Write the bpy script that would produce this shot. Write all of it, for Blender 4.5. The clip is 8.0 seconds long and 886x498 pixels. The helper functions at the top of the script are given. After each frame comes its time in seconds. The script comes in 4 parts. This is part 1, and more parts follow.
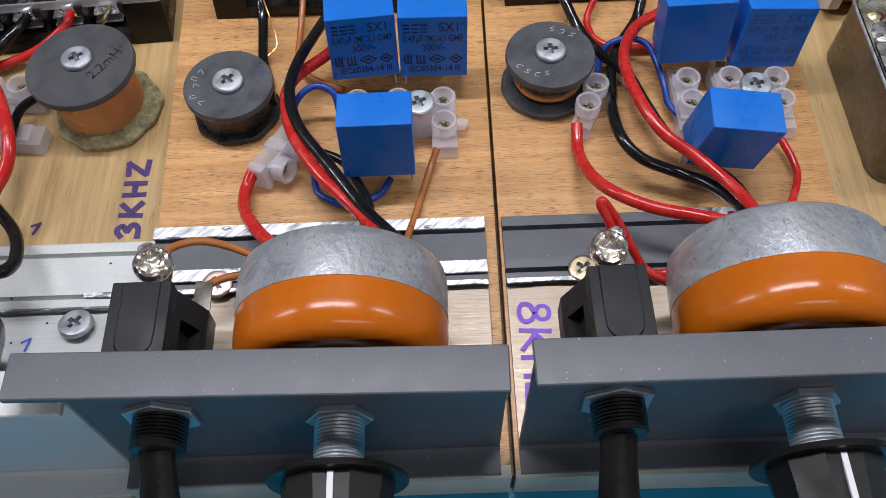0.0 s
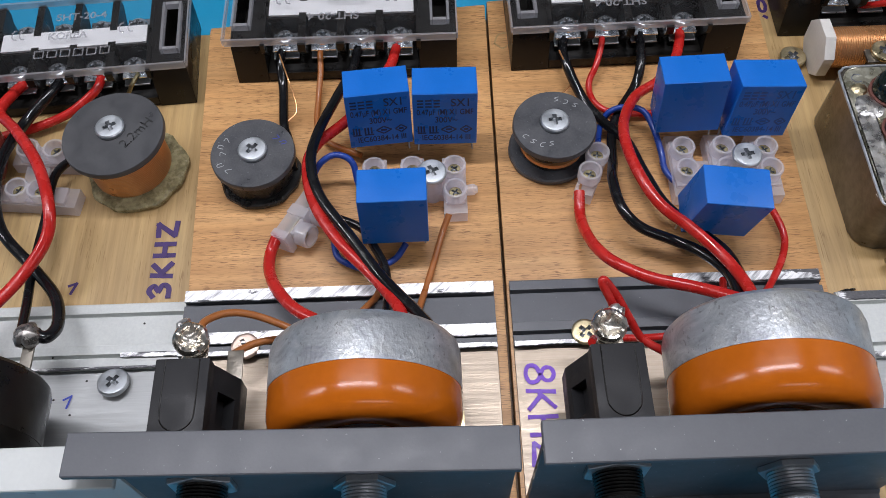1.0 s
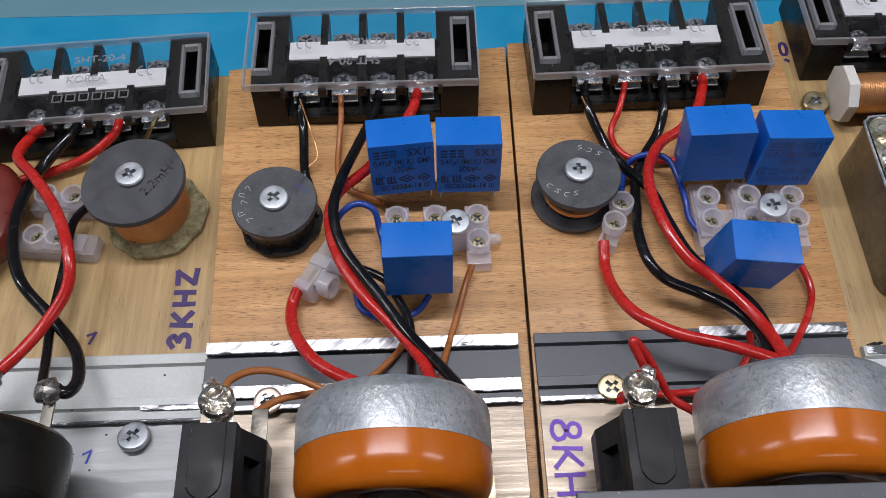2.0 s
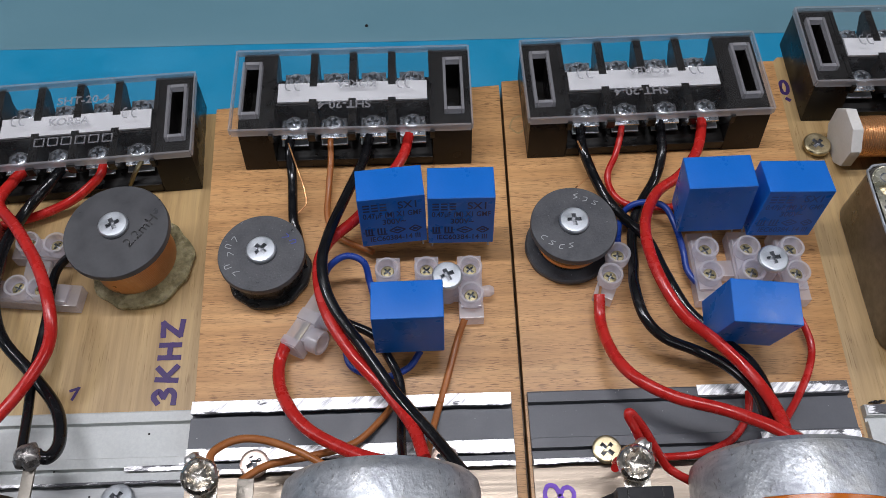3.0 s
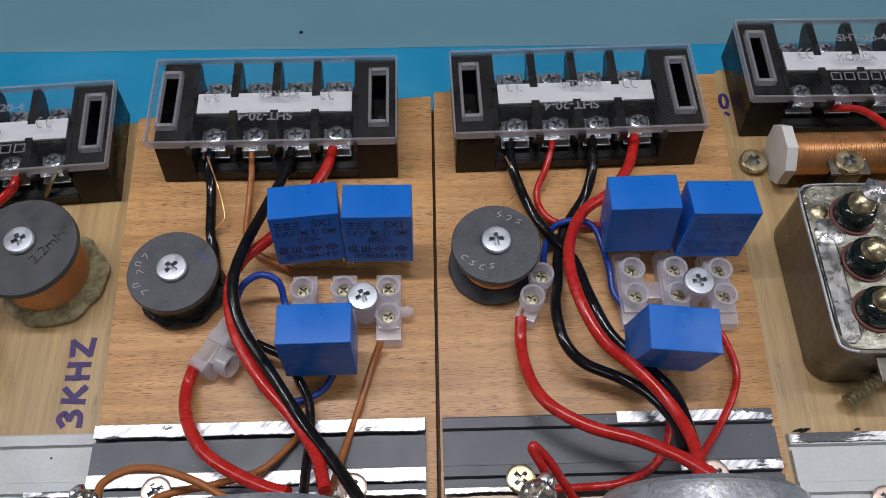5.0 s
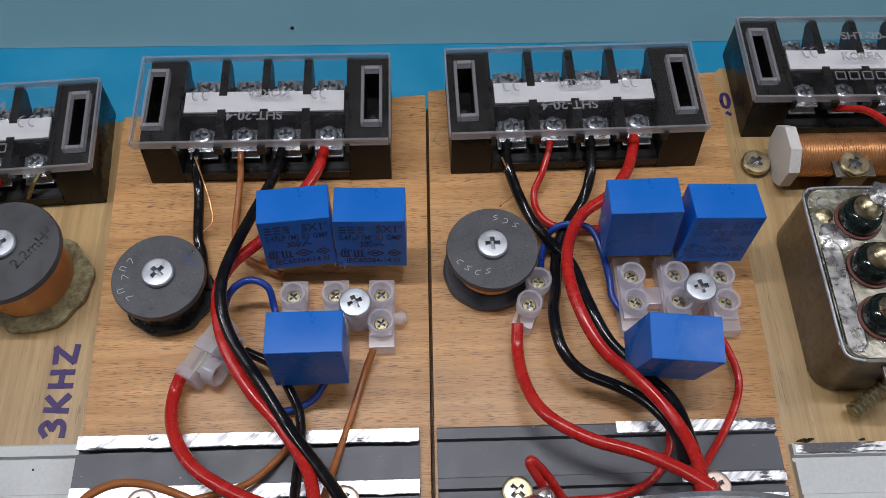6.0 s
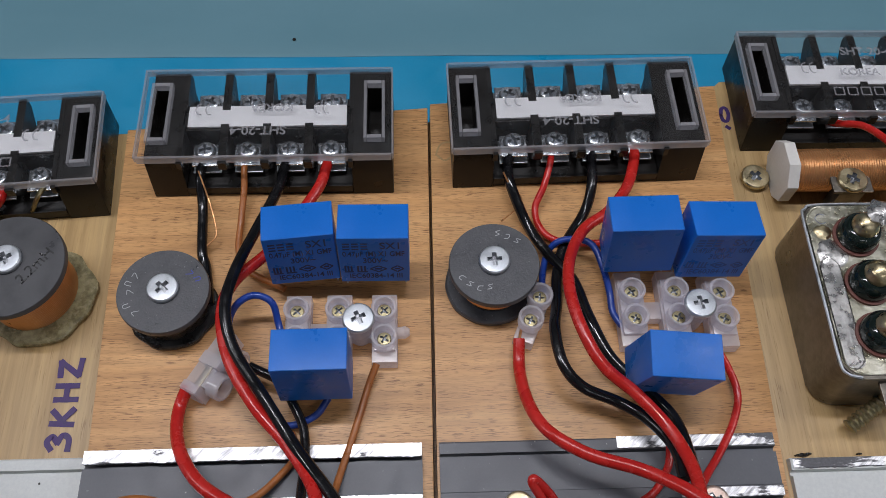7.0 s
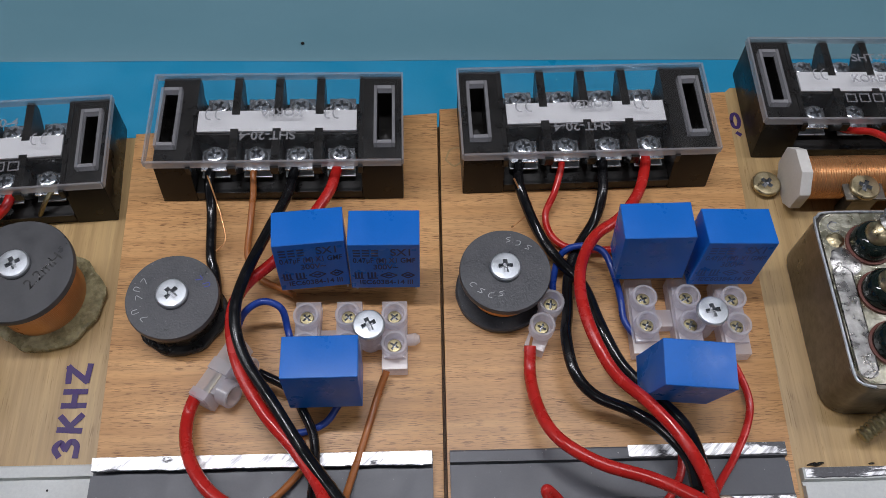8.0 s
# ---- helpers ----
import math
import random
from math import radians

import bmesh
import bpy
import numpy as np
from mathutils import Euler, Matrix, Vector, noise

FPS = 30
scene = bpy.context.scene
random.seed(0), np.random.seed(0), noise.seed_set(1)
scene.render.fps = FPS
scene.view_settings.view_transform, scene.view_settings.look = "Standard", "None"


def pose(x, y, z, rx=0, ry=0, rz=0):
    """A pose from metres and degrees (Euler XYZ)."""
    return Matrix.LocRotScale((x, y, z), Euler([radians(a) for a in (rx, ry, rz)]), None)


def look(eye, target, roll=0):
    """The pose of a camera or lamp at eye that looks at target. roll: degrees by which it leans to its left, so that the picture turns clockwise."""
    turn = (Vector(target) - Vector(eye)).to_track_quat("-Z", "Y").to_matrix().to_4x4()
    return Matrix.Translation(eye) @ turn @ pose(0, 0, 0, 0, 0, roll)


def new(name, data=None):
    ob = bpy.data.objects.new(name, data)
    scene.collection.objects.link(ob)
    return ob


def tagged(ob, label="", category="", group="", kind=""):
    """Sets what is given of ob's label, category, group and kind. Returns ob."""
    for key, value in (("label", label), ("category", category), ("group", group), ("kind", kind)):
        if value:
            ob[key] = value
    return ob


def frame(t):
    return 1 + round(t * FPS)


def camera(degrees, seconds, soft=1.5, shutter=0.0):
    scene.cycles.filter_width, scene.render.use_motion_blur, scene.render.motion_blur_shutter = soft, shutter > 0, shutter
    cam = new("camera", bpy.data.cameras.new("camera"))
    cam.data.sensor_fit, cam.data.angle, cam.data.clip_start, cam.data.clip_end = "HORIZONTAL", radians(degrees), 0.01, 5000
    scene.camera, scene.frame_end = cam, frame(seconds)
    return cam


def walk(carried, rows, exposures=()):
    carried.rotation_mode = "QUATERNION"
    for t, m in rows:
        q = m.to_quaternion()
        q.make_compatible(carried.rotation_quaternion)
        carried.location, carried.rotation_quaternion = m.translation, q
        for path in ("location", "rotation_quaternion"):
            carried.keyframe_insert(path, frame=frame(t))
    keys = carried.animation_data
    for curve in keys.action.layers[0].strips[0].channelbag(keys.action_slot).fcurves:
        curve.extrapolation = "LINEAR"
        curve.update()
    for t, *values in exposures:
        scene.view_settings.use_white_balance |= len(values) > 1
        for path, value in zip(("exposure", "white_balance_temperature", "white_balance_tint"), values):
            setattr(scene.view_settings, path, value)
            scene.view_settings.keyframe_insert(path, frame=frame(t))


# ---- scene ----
cam = camera(54.0, 8.0, soft=0.45)
PATH = [
    (0.0, (-0.00060, -0.03630, 0.26305), (0.00065, 0.11629, 0.00476), -1.63),
    (0.5, (-0.00709, -0.03702, 0.28769), (-0.00563, 0.11362, 0.02825), -1.48),
    (1.0, (-0.00537, -0.02337, 0.29655), (-0.00315, 0.12569, 0.03621), -1.22),
    (1.5, (-0.00904, -0.02182, 0.29825), (-0.00635, 0.12681, 0.03766), -1.11),
    (2.0, (-0.01483, -0.00687, 0.30218), (-0.01170, 0.14436, 0.04311), -0.73),
    (3.5, (-0.00648, 0.02510, 0.30811), (-0.00303, 0.17100, 0.04600), -0.50),
    (4.0, (0.00017, 0.02736, 0.30743), (0.00375, 0.17351, 0.04546), -0.35),
    (4.5, (0.00832, 0.03004, 0.30645), (0.01306, 0.17581, 0.04429), 0.24),
    (5.0, (0.01733, 0.03250, 0.30358), (0.02314, 0.17746, 0.04099), 0.78),
    (6.5, (0.01740, 0.04460, 0.29643), (0.02607, 0.18596, 0.03197), 1.94),
    (7.0, (0.01506, 0.04674, 0.30381), (0.02424, 0.18738, 0.03898), 2.23),
    (7.5, (0.00564, 0.04896, 0.30916), (0.01470, 0.18988, 0.04448), 2.33),
    (8.0, (0.01110, 0.04940, 0.30309), (0.02040, 0.19041, 0.03846), 2.48),
]
walk(cam, [(t, look(eye, target, roll)) for t, eye, target, roll in PATH],
     ((0.0, 0.42), (1.0, 0.23), (2.0, 0.12), (3.5, -0.06), (5.0, -0.12), (8.0, -0.17)))

# ---- light ----
world = bpy.data.worlds.new("room_air")
scene.world = world
world.use_nodes = True
world.node_tree.nodes["Background"].inputs[0].default_value = (0.75, 0.85, 1.0, 1)
world.node_tree.nodes["Background"].inputs[1].default_value = 0.02


def lamp(name, x, y, sx, sy, watts, colour):
    data = bpy.data.lights.new(name, "AREA")
    data.shape, data.size, data.size_y, data.energy, data.color = "RECTANGLE", sx, sy, watts, colour
    ob = new(name, data)
    ob.matrix_world = pose(x, y, 1.585)
    return ob


# First entry: unseen front fill, added to brighten faces turned forward
LAMPS = ((0.5, -1.25, 1.2, 0.05, 5.5), (-0.15, 0.42, 1.2, 0.05, 16), (-1.95, 0.37, 1.2, 0.05, 12), (1.75, 0.37, 1.2, 0.05, 10))
for lx, ly, lsx, lsy, lw in LAMPS:
    lamp("ceiling_and_fill_light", lx, ly, lsx, lsy, lw, (0.965, 0.96, 1.035))

# ---- materials ----


def nodes_of(name):
    m = bpy.data.materials.new(name)
    m.use_nodes = True
    nt = m.node_tree
    return m, nt, nt.nodes["Principled BSDF"]


def coords(nt, stretch, kind="Object"):
    tc = nt.nodes.new("ShaderNodeTexCoord")
    mp = nt.nodes.new("ShaderNodeMapping")
    mp.inputs["Scale"].default_value = stretch
    nt.links.new(tc.outputs[kind], mp.inputs["Vector"])
    return mp.outputs["Vector"]


def noise_of(nt, vec, scale, detail=5.0, rough=0.6, dist=0.0):
    n = nt.nodes.new("ShaderNodeTexNoise")
    n.inputs["Scale"].default_value, n.inputs["Detail"].default_value = scale, detail
    n.inputs["Roughness"].default_value, n.inputs["Distortion"].default_value = rough, dist
    nt.links.new(vec, n.inputs["Vector"])
    return n.outputs["Fac"]


def ramp(nt, fac, stops):
    r = nt.nodes.new("ShaderNodeValToRGB")
    el = r.color_ramp.elements
    while len(el) < len(stops):
        el.new(0.5)
    for e, (p, c) in zip(el, stops):
        e.position, e.color = p, (*c, 1) if len(c) == 3 else c
    nt.links.new(fac, r.inputs["Fac"])
    return r.outputs["Color"]


def mixed(nt, fac, a, b, mode="MIX"):
    n = nt.nodes.new("ShaderNodeMix")
    n.data_type, n.blend_type = "RGBA", mode
    for value, slot in ((fac, 0), (a, 6), (b, 7)):
        if hasattr(value, "links"):
            nt.links.new(value, n.inputs[slot])
        else:
            n.inputs[slot].default_value = value if slot == 0 else (*value, 1)
    return n.outputs[2]


def bumped(nt, bsdf, fac, strength, distance):
    b = nt.nodes.new("ShaderNodeBump")
    b.inputs["Strength"].default_value, b.inputs["Distance"].default_value = strength, distance
    nt.links.new(fac, b.inputs["Height"])
    nt.links.new(b.outputs["Normal"], bsdf.inputs["Normal"])


def surf(name, dark, light, scale=120.0, rough=0.45, metal=0.0, bump=0.15, depth=0.0002, stretch=(1, 1, 1), fine=6.0,
         rough_var=0.15, coat=0.0, spec=0.5, speck=None):
    """A surface with colour and gloss that vary at a coarse and a fine scale."""
    m, nt, b = nodes_of(name)
    v = coords(nt, stretch)
    coarse = noise_of(nt, v, scale, 4)
    grain = noise_of(nt, v, scale * fine, 3)
    col = ramp(nt, coarse, ((0.3, dark), (0.7, light)))
    col = mixed(nt, 0.35, col, ramp(nt, grain, ((0.3, dark), (0.7, light))))
    if speck:
        shade, at, size = speck
        dots = noise_of(nt, v, size, 2)
        col = mixed(nt, ramp(nt, dots, ((at, (0, 0, 0)), (at + 0.05, (1, 1, 1)))), col, shade)
    nt.links.new(col, b.inputs["Base Color"])
    lo, hi = max(0.02, rough - rough_var), min(1.0, rough + rough_var)
    nt.links.new(ramp(nt, coarse, ((0.3, (lo,) * 3), (0.7, (hi,) * 3))), b.inputs["Roughness"])
    b.inputs["Metallic"].default_value = metal
    b.inputs["Coat Weight"].default_value = coat
    b.inputs["Coat Roughness"].default_value = 0.04
    b.inputs["Specular IOR Level"].default_value = spec
    if bump:
        bumped(nt, b, grain, bump, depth)
    return m


def wood(name, pale, mid, dark, pore, along_x, pore_amount):
    """Wood with long soft grain bands and short dark pores along one axis."""
    m, nt, b = nodes_of(name)
    s = (6, 70, 40) if along_x else (70, 5, 40)
    v = coords(nt, s)
    bands = noise_of(nt, v, 1.6, 5, 0.55, 0.6)
    col = ramp(nt, bands, ((0.25, dark), (0.5, mid), (0.75, pale)))
    s2 = (230, 2600, 200) if along_x else (2200, 110, 200)
    v2 = coords(nt, s2)
    pores = noise_of(nt, v2, 1.0, 2, 0.5)
    mask = ramp(nt, pores, ((pore_amount, (0.85, 0.85, 0.85)), (pore_amount + 0.09, (0, 0, 0))))
    where = ramp(nt, noise_of(nt, coords(nt, (30, 160, 60) if along_x else (160, 20, 60)), 1.0, 3), ((0.40, (0.28, 0.28, 0.28)), (0.62, (1, 1, 1))))
    mask = mixed(nt, 1.0, mask, where, "MULTIPLY")
    col = mixed(nt, mask, col, pore)
    fine = noise_of(nt, coords(nt, (22, 420, 100) if along_x else (420, 16, 100)), 1.0, 4, 0.65)
    col = mixed(nt, 0.8, col, ramp(nt, fine, ((0.3, (0.74, 0.70, 0.65)), (0.7, (1.15, 1.14, 1.12)))), "MULTIPLY")
    big = noise_of(nt, coords(nt, (14, 14, 14)), 1.0, 2)
    col = mixed(nt, 0.5, col, ramp(nt, big, ((0.3, (0.72, 0.70, 0.66)), (0.7, (1.08, 1.05, 1.0)))), "MULTIPLY")
    nt.links.new(col, b.inputs["Base Color"])
    b.inputs["Roughness"].default_value = 0.42
    bumped(nt, b, bands, 0.15, 0.0004)
    return m


def worn(name, paint_dark, paint_light, amount, stretch):
    """Painted aluminium, sanded through to bright metal in patches. amount: how much is bare."""
    m, nt, b = nodes_of(name)
    v = coords(nt, stretch)
    wear = noise_of(nt, v, 1.0, 6, 0.65)
    mask = ramp(nt, wear, ((0.62 - 0.3 * amount, (0, 0, 0)), (0.66 - 0.3 * amount, (1, 1, 1))))
    grain = noise_of(nt, coords(nt, (900, 900, 900)), 1.0, 2)
    paint = ramp(nt, grain, ((0.3, paint_dark), (0.7, paint_light)))
    slant = coords(nt, (1 / 620, 1 / 90, 1 / 300))
    slant.node.vector_type = "TEXTURE"
    slant.node.inputs["Rotation"].default_value = (0, 0, radians(-48))
    scratch = noise_of(nt, slant, 1.0, 5, 0.6, 0.5)
    metal = ramp(nt, scratch, ((0.34, (0.30, 0.30, 0.31)), (0.58, (0.90, 0.90, 0.91))))
    nt.links.new(mixed(nt, mask, paint, metal), b.inputs["Base Color"])
    nt.links.new(mask, b.inputs["Metallic"])
    nt.links.new(ramp(nt, wear, ((0.4, (0.5,) * 3), (0.7, (0.3,) * 3))), b.inputs["Roughness"])
    bumped(nt, b, scratch, 0.3, 0.0002)
    return m


def blotched(name):
    """Galvanised steel: cloudy grey blotches smeared along, fine dark pits and dull spots."""
    m, nt, b = nodes_of(name)
    cloud = noise_of(nt, coords(nt, (62, 85, 62)), 1.0, 6, 0.7, 0.9)
    col = ramp(nt, cloud, ((0.30, (0.25, 0.26, 0.285)), (0.5, (0.43, 0.45, 0.47)), (0.68, (0.63, 0.645, 0.65))))
    pits = noise_of(nt, coords(nt, (700, 500, 700)), 1.0, 3, 0.6)
    col = mixed(nt, ramp(nt, pits, ((0.60, (0, 0, 0)), (0.70, (0.75, 0.75, 0.75)))), col, (0.22, 0.22, 0.215))
    rust = noise_of(nt, coords(nt, (40, 40, 40)), 1.0, 3)
    col = mixed(nt, ramp(nt, rust, ((0.60, (0, 0, 0)), (0.75, (0.5, 0.5, 0.5)))), col, (0.42, 0.39, 0.29))
    nt.links.new(col, b.inputs["Base Color"])
    b.inputs["Metallic"].default_value = 0.6
    nt.links.new(ramp(nt, cloud, ((0.3, (0.48,) * 3), (0.7, (0.26,) * 3))), b.inputs["Roughness"])
    bumped(nt, b, pits, 0.5, 0.0004)
    return m


def clear(name, tint, haze, rough=0.05, gloss=0.05):
    """Thin clear plastic: light goes straight through, with a gloss on top and, for haze, some milky scatter."""
    m, nt, b = nodes_of(name)
    out = nt.nodes["Material Output"]
    b.inputs["Base Color"].default_value = (0.92, 0.91, 0.94, 1)
    n = noise_of(nt, coords(nt, (1, 1, 1)), 300.0, 3)
    nt.links.new(ramp(nt, n, ((0.3, (rough,) * 3), (0.8, (min(1, rough * 2.0 + 0.02),) * 3))), b.inputs["Roughness"])
    glow = nt.nodes.new("ShaderNodeBsdfTranslucent")
    glow.inputs["Color"].default_value = (0.97, 0.95, 0.98, 1)
    scatter = nt.nodes.new("ShaderNodeMixShader")
    scatter.inputs[0].default_value = 0.5
    nt.links.new(b.outputs[0], scatter.inputs[1])
    nt.links.new(glow.outputs[0], scatter.inputs[2])
    see = nt.nodes.new("ShaderNodeBsdfTransparent")
    see.inputs["Color"].default_value = (*tint, 1)
    milky = nt.nodes.new("ShaderNodeMixShader")
    milky.inputs[0].default_value = haze
    nt.links.new(see.outputs[0], milky.inputs[1])
    nt.links.new(scatter.outputs[0], milky.inputs[2])
    shine = nt.nodes.new("ShaderNodeBsdfGlossy")
    shine.inputs["Roughness"].default_value = rough
    top = nt.nodes.new("ShaderNodeMixShader")
    top.inputs[0].default_value = gloss
    nt.links.new(milky.outputs[0], top.inputs[1])
    nt.links.new(shine.outputs[0], top.inputs[2])
    nt.links.new(top.outputs[0], out.inputs["Surface"])
    return m


OAK = wood("oiled_plywood", (0.71, 0.420, 0.188), (0.635, 0.355, 0.148), (0.53, 0.280, 0.107), (0.20, 0.085, 0.03), True, 0.372)
PINE = wood("pale_varnished_wood", (0.56, 0.40, 0.19), (0.49, 0.335, 0.15), (0.40, 0.26, 0.105), (0.27, 0.16, 0.055), False, 0.30)
EDGE = wood("sawn_wood_edge", (0.36, 0.22, 0.10), (0.28, 0.16, 0.07), (0.18, 0.10, 0.04), (0.09, 0.05, 0.02), True, 0.36)
CREAM = surf("cream_edging", (0.50, 0.50, 0.42), (0.60, 0.60, 0.50), 60, 0.5, bump=0.1)
TEAL = surf("teal_bench_mat", (0.004, 0.215, 0.385), (0.006, 0.25, 0.44), 30, 0.42, bump=0.1, fine=30)
SHEET = surf("frosted_sheet", (0.105, 0.222, 0.268), (0.124, 0.248, 0.298), 5, 0.34, bump=0.0, fine=3, rough_var=0.06, stretch=(1.0, 2.6, 1))
GREY = surf("grey_paint", (0.092, 0.097, 0.110), (0.110, 0.115, 0.128), 160, 0.44, bump=0.12, fine=8, rough_var=0.06, spec=0.45, speck=((0.5, 0.5, 0.5), 0.725, 700.0))
WHITE = surf("white_paint", (0.55, 0.57, 0.56), (0.61, 0.63, 0.61), 60, 0.38, bump=0.12, fine=14)
GREY_WORN = worn("grey_paint_worn", (0.075, 0.075, 0.082), (0.10, 0.10, 0.108), 0.86, (70, 190, 160))
GREY_EDGE = worn("grey_paint_sanded", (0.075, 0.075, 0.082), (0.11, 0.11, 0.12), 0.55, (45, 260, 160))
GREY_SCUFF = worn("grey_paint_scuffed", (0.07, 0.07, 0.076), (0.11, 0.11, 0.118), 0.12, (60, 120, 160))
WHITE_SCUFF = worn("white_paint_scuffed", (0.55, 0.57, 0.56), (0.61, 0.63, 0.61), -0.12, (45, 200, 160))
RAW = surf("brushed_aluminium", (0.33, 0.265, 0.20), (0.48, 0.405, 0.325), 1.0, 0.42, metal=0.6, bump=0.25, stretch=(14, 700, 300), fine=4)
RAW_PALE = surf("pale_brushed_aluminium", (0.34, 0.35, 0.35), (0.44, 0.45, 0.45), 1.0, 0.5, metal=0.3, bump=0.2, stretch=(14, 500, 300), fine=4)
BLUE = surf("blue_capacitor_case", (0.007, 0.135, 0.52), (0.009, 0.160, 0.62), 60, 0.36, bump=0.12, fine=20, spec=0.4)
FADED = surf("faded_blue_ink", (0.005, 0.06, 0.25), (0.007, 0.09, 0.34), 300, 0.5, bump=0.0)
INK = surf("dark_blue_ink", (0.002, 0.012, 0.062), (0.003, 0.017, 0.085), 200, 0.5, bump=0.0)
WARM_NICKEL = surf("warm_nickel", (0.46, 0.40, 0.32), (0.86, 0.82, 0.75), 240, 0.26, metal=0.95, bump=0.12, depth=0.0003, fine=2.5, rough_var=0.1)
BLK = surf("black_wire_sleeve", (0.005, 0.005, 0.006), (0.010, 0.010, 0.011), 160, 0.17, bump=0.05, spec=0.4)
RED = surf("red_wire_sleeve", (0.42, 0.014, 0.012), (0.56, 0.024, 0.018), 140, 0.25, bump=0.1)
BRN = surf("brown_wire_sleeve", (0.30, 0.095, 0.022), (0.42, 0.15, 0.04), 160, 0.38, bump=0.1)
BLU = surf("blue_wire_sleeve", (0.008, 0.035, 0.24), (0.012, 0.06, 0.34), 160, 0.34, bump=0.05)
COP = surf("enamelled_copper", (0.56, 0.27, 0.11), (0.68, 0.36, 0.16), 60, 0.30, metal=0.7, bump=0.0, rough_var=0.05)
BAKELITE = surf("black_moulded_plastic", (0.006, 0.0055, 0.005), (0.012, 0.0105, 0.009), 90, 0.34, bump=0.15, fine=20, spec=0.32)
BLACK_PLAIN = surf("dark_grey_moulded_plastic", (0.013, 0.013, 0.0145), (0.021, 0.021, 0.023), 120, 0.5, bump=0.25, fine=20, spec=0.28)
FERRITE = surf("grey_ferrite", (0.045, 0.047, 0.053), (0.085, 0.087, 0.094), 150, 0.42, bump=0.5, fine=8, speck=((0.20, 0.20, 0.21), 0.70, 900.0))
# Darker steel: shade of sunk screw slots put into colour; also the stamped letter
SLOT_SHADE_AND_STAMP = surf("slot_shade_and_stamp_steel", (0.20, 0.21, 0.225), (0.46, 0.48, 0.50), 500, 0.35, metal=0.8, bump=0.4)
TAPE = surf("black_tape", (0.006, 0.006, 0.006), (0.02, 0.02, 0.02), 200, 0.3, bump=0.5, depth=0.0006)
RESIN = surf("yellowed_glue", (0.10, 0.085, 0.045), (0.50, 0.44, 0.24), 190, 0.26, bump=0.5, depth=0.001, fine=3)
ZINC = surf("zinc_plated_steel", (0.44, 0.47, 0.49), (0.60, 0.63, 0.66), 240, 0.42, metal=0.85, bump=0.12)
CHROME = surf("bright_nickel", (0.66, 0.71, 0.77), (0.88, 0.91, 0.94), 260, 0.22, metal=0.9, bump=0.35, depth=0.0004, fine=2.5, rough_var=0.14)
BRASS = surf("yellow_passivated_steel", (0.44, 0.36, 0.20), (0.66, 0.57, 0.37), 260, 0.36, metal=1.0, bump=0.15)
OLDBRASS = surf("dull_brass", (0.20, 0.17, 0.09), (0.42, 0.37, 0.22), 500, 0.4, metal=0.9, bump=0.2)
GALV = blotched("galvanised_cap")
ORANGE = surf("orange_glazed_ceramic", (0.44, 0.103, 0.005), (0.53, 0.132, 0.008), 60, 0.2, bump=0.03, rough_var=0.05, spec=0.28)
CERAMIC = surf("white_ceramic", (0.60, 0.58, 0.54), (0.72, 0.70, 0.66), 120, 0.5, bump=0.3)
PAPER = surf("white_card_strip", (0.66, 0.66, 0.67), (0.72, 0.72, 0.73), 90, 0.6, bump=0.05)
TIN = surf("tarnished_tin", (0.10, 0.088, 0.072), (0.30, 0.275, 0.235), 38, 0.36, metal=0.85, bump=0.35, depth=0.0006, fine=7)
TIN_LID = surf("solder_smeared_tin", (0.36, 0.34, 0.20), (0.74, 0.72, 0.62), 90, 0.30, metal=0.85, bump=0.5, depth=0.0008, fine=4)
SOLDER = surf("grey_solder", (0.36, 0.35, 0.33), (0.75, 0.74, 0.72), 300, 0.32, metal=0.9, bump=0.25, depth=0.0005, fine=3)
DARK_SOLDER = surf("burnt_solder", (0.05, 0.04, 0.035), (0.55, 0.52, 0.49), 330, 0.30, metal=0.8, bump=0.4, depth=0.0006, fine=3)
PINK = surf("copper_tinted_zinc", (0.62, 0.45, 0.36), (0.80, 0.64, 0.55), 260, 0.36, metal=0.9, bump=0.15)
GLASSY = surf("dark_glass_bead", (0.004, 0.008, 0.007), (0.012, 0.02, 0.017), 200, 0.08, bump=0.02, rough_var=0.05)
MAROON = surf("dark_red_epoxy", (0.12, 0.018, 0.012), (0.18, 0.030, 0.020), 70, 0.3, bump=0.12)
RUBBER = surf("red_brown_rubber", (0.10, 0.03, 0.02), (0.18, 0.06, 0.045), 200, 0.6, bump=0.2)
PURPLE = surf("purple_marker", (0.03, 0.012, 0.085), (0.06, 0.022, 0.15), 400, 0.5, bump=0.0)
VIOLET = surf("violet_marker", (0.16, 0.05, 0.55), (0.26, 0.10, 0.70), 400, 0.5, bump=0.0)
SCRIBE = surf("pale_scratched_marks", (0.30, 0.31, 0.32), (0.50, 0.51, 0.52), 400, 0.5, bump=0.0)
PENBLUE = surf("blue_pen_marks", (0.02, 0.04, 0.35), (0.04, 0.07, 0.45), 400, 0.5, bump=0.0)
PLASTER = surf("wall_plaster", (0.36, 0.37, 0.38), (0.42, 0.43, 0.44), 3, 0.8, bump=0.1)
CLEAR = clear("clear_cover_plastic", (0.985, 0.985, 0.985), 0.008, 0.06, 0.032)
MILKY = clear("milky_nylon", (0.97, 0.96, 0.98), 0.46, 0.2, 0.04)
LENSLIT, lens_nt, lens_b = nodes_of("lamp_diffuser")
lens_b.inputs["Emission Color"].default_value = (0.97, 0.965, 1.0, 1)
lens_b.inputs["Emission Strength"].default_value = 6.0

# ---- building helpers; plans below are in millimetres ----
MM = 0.001


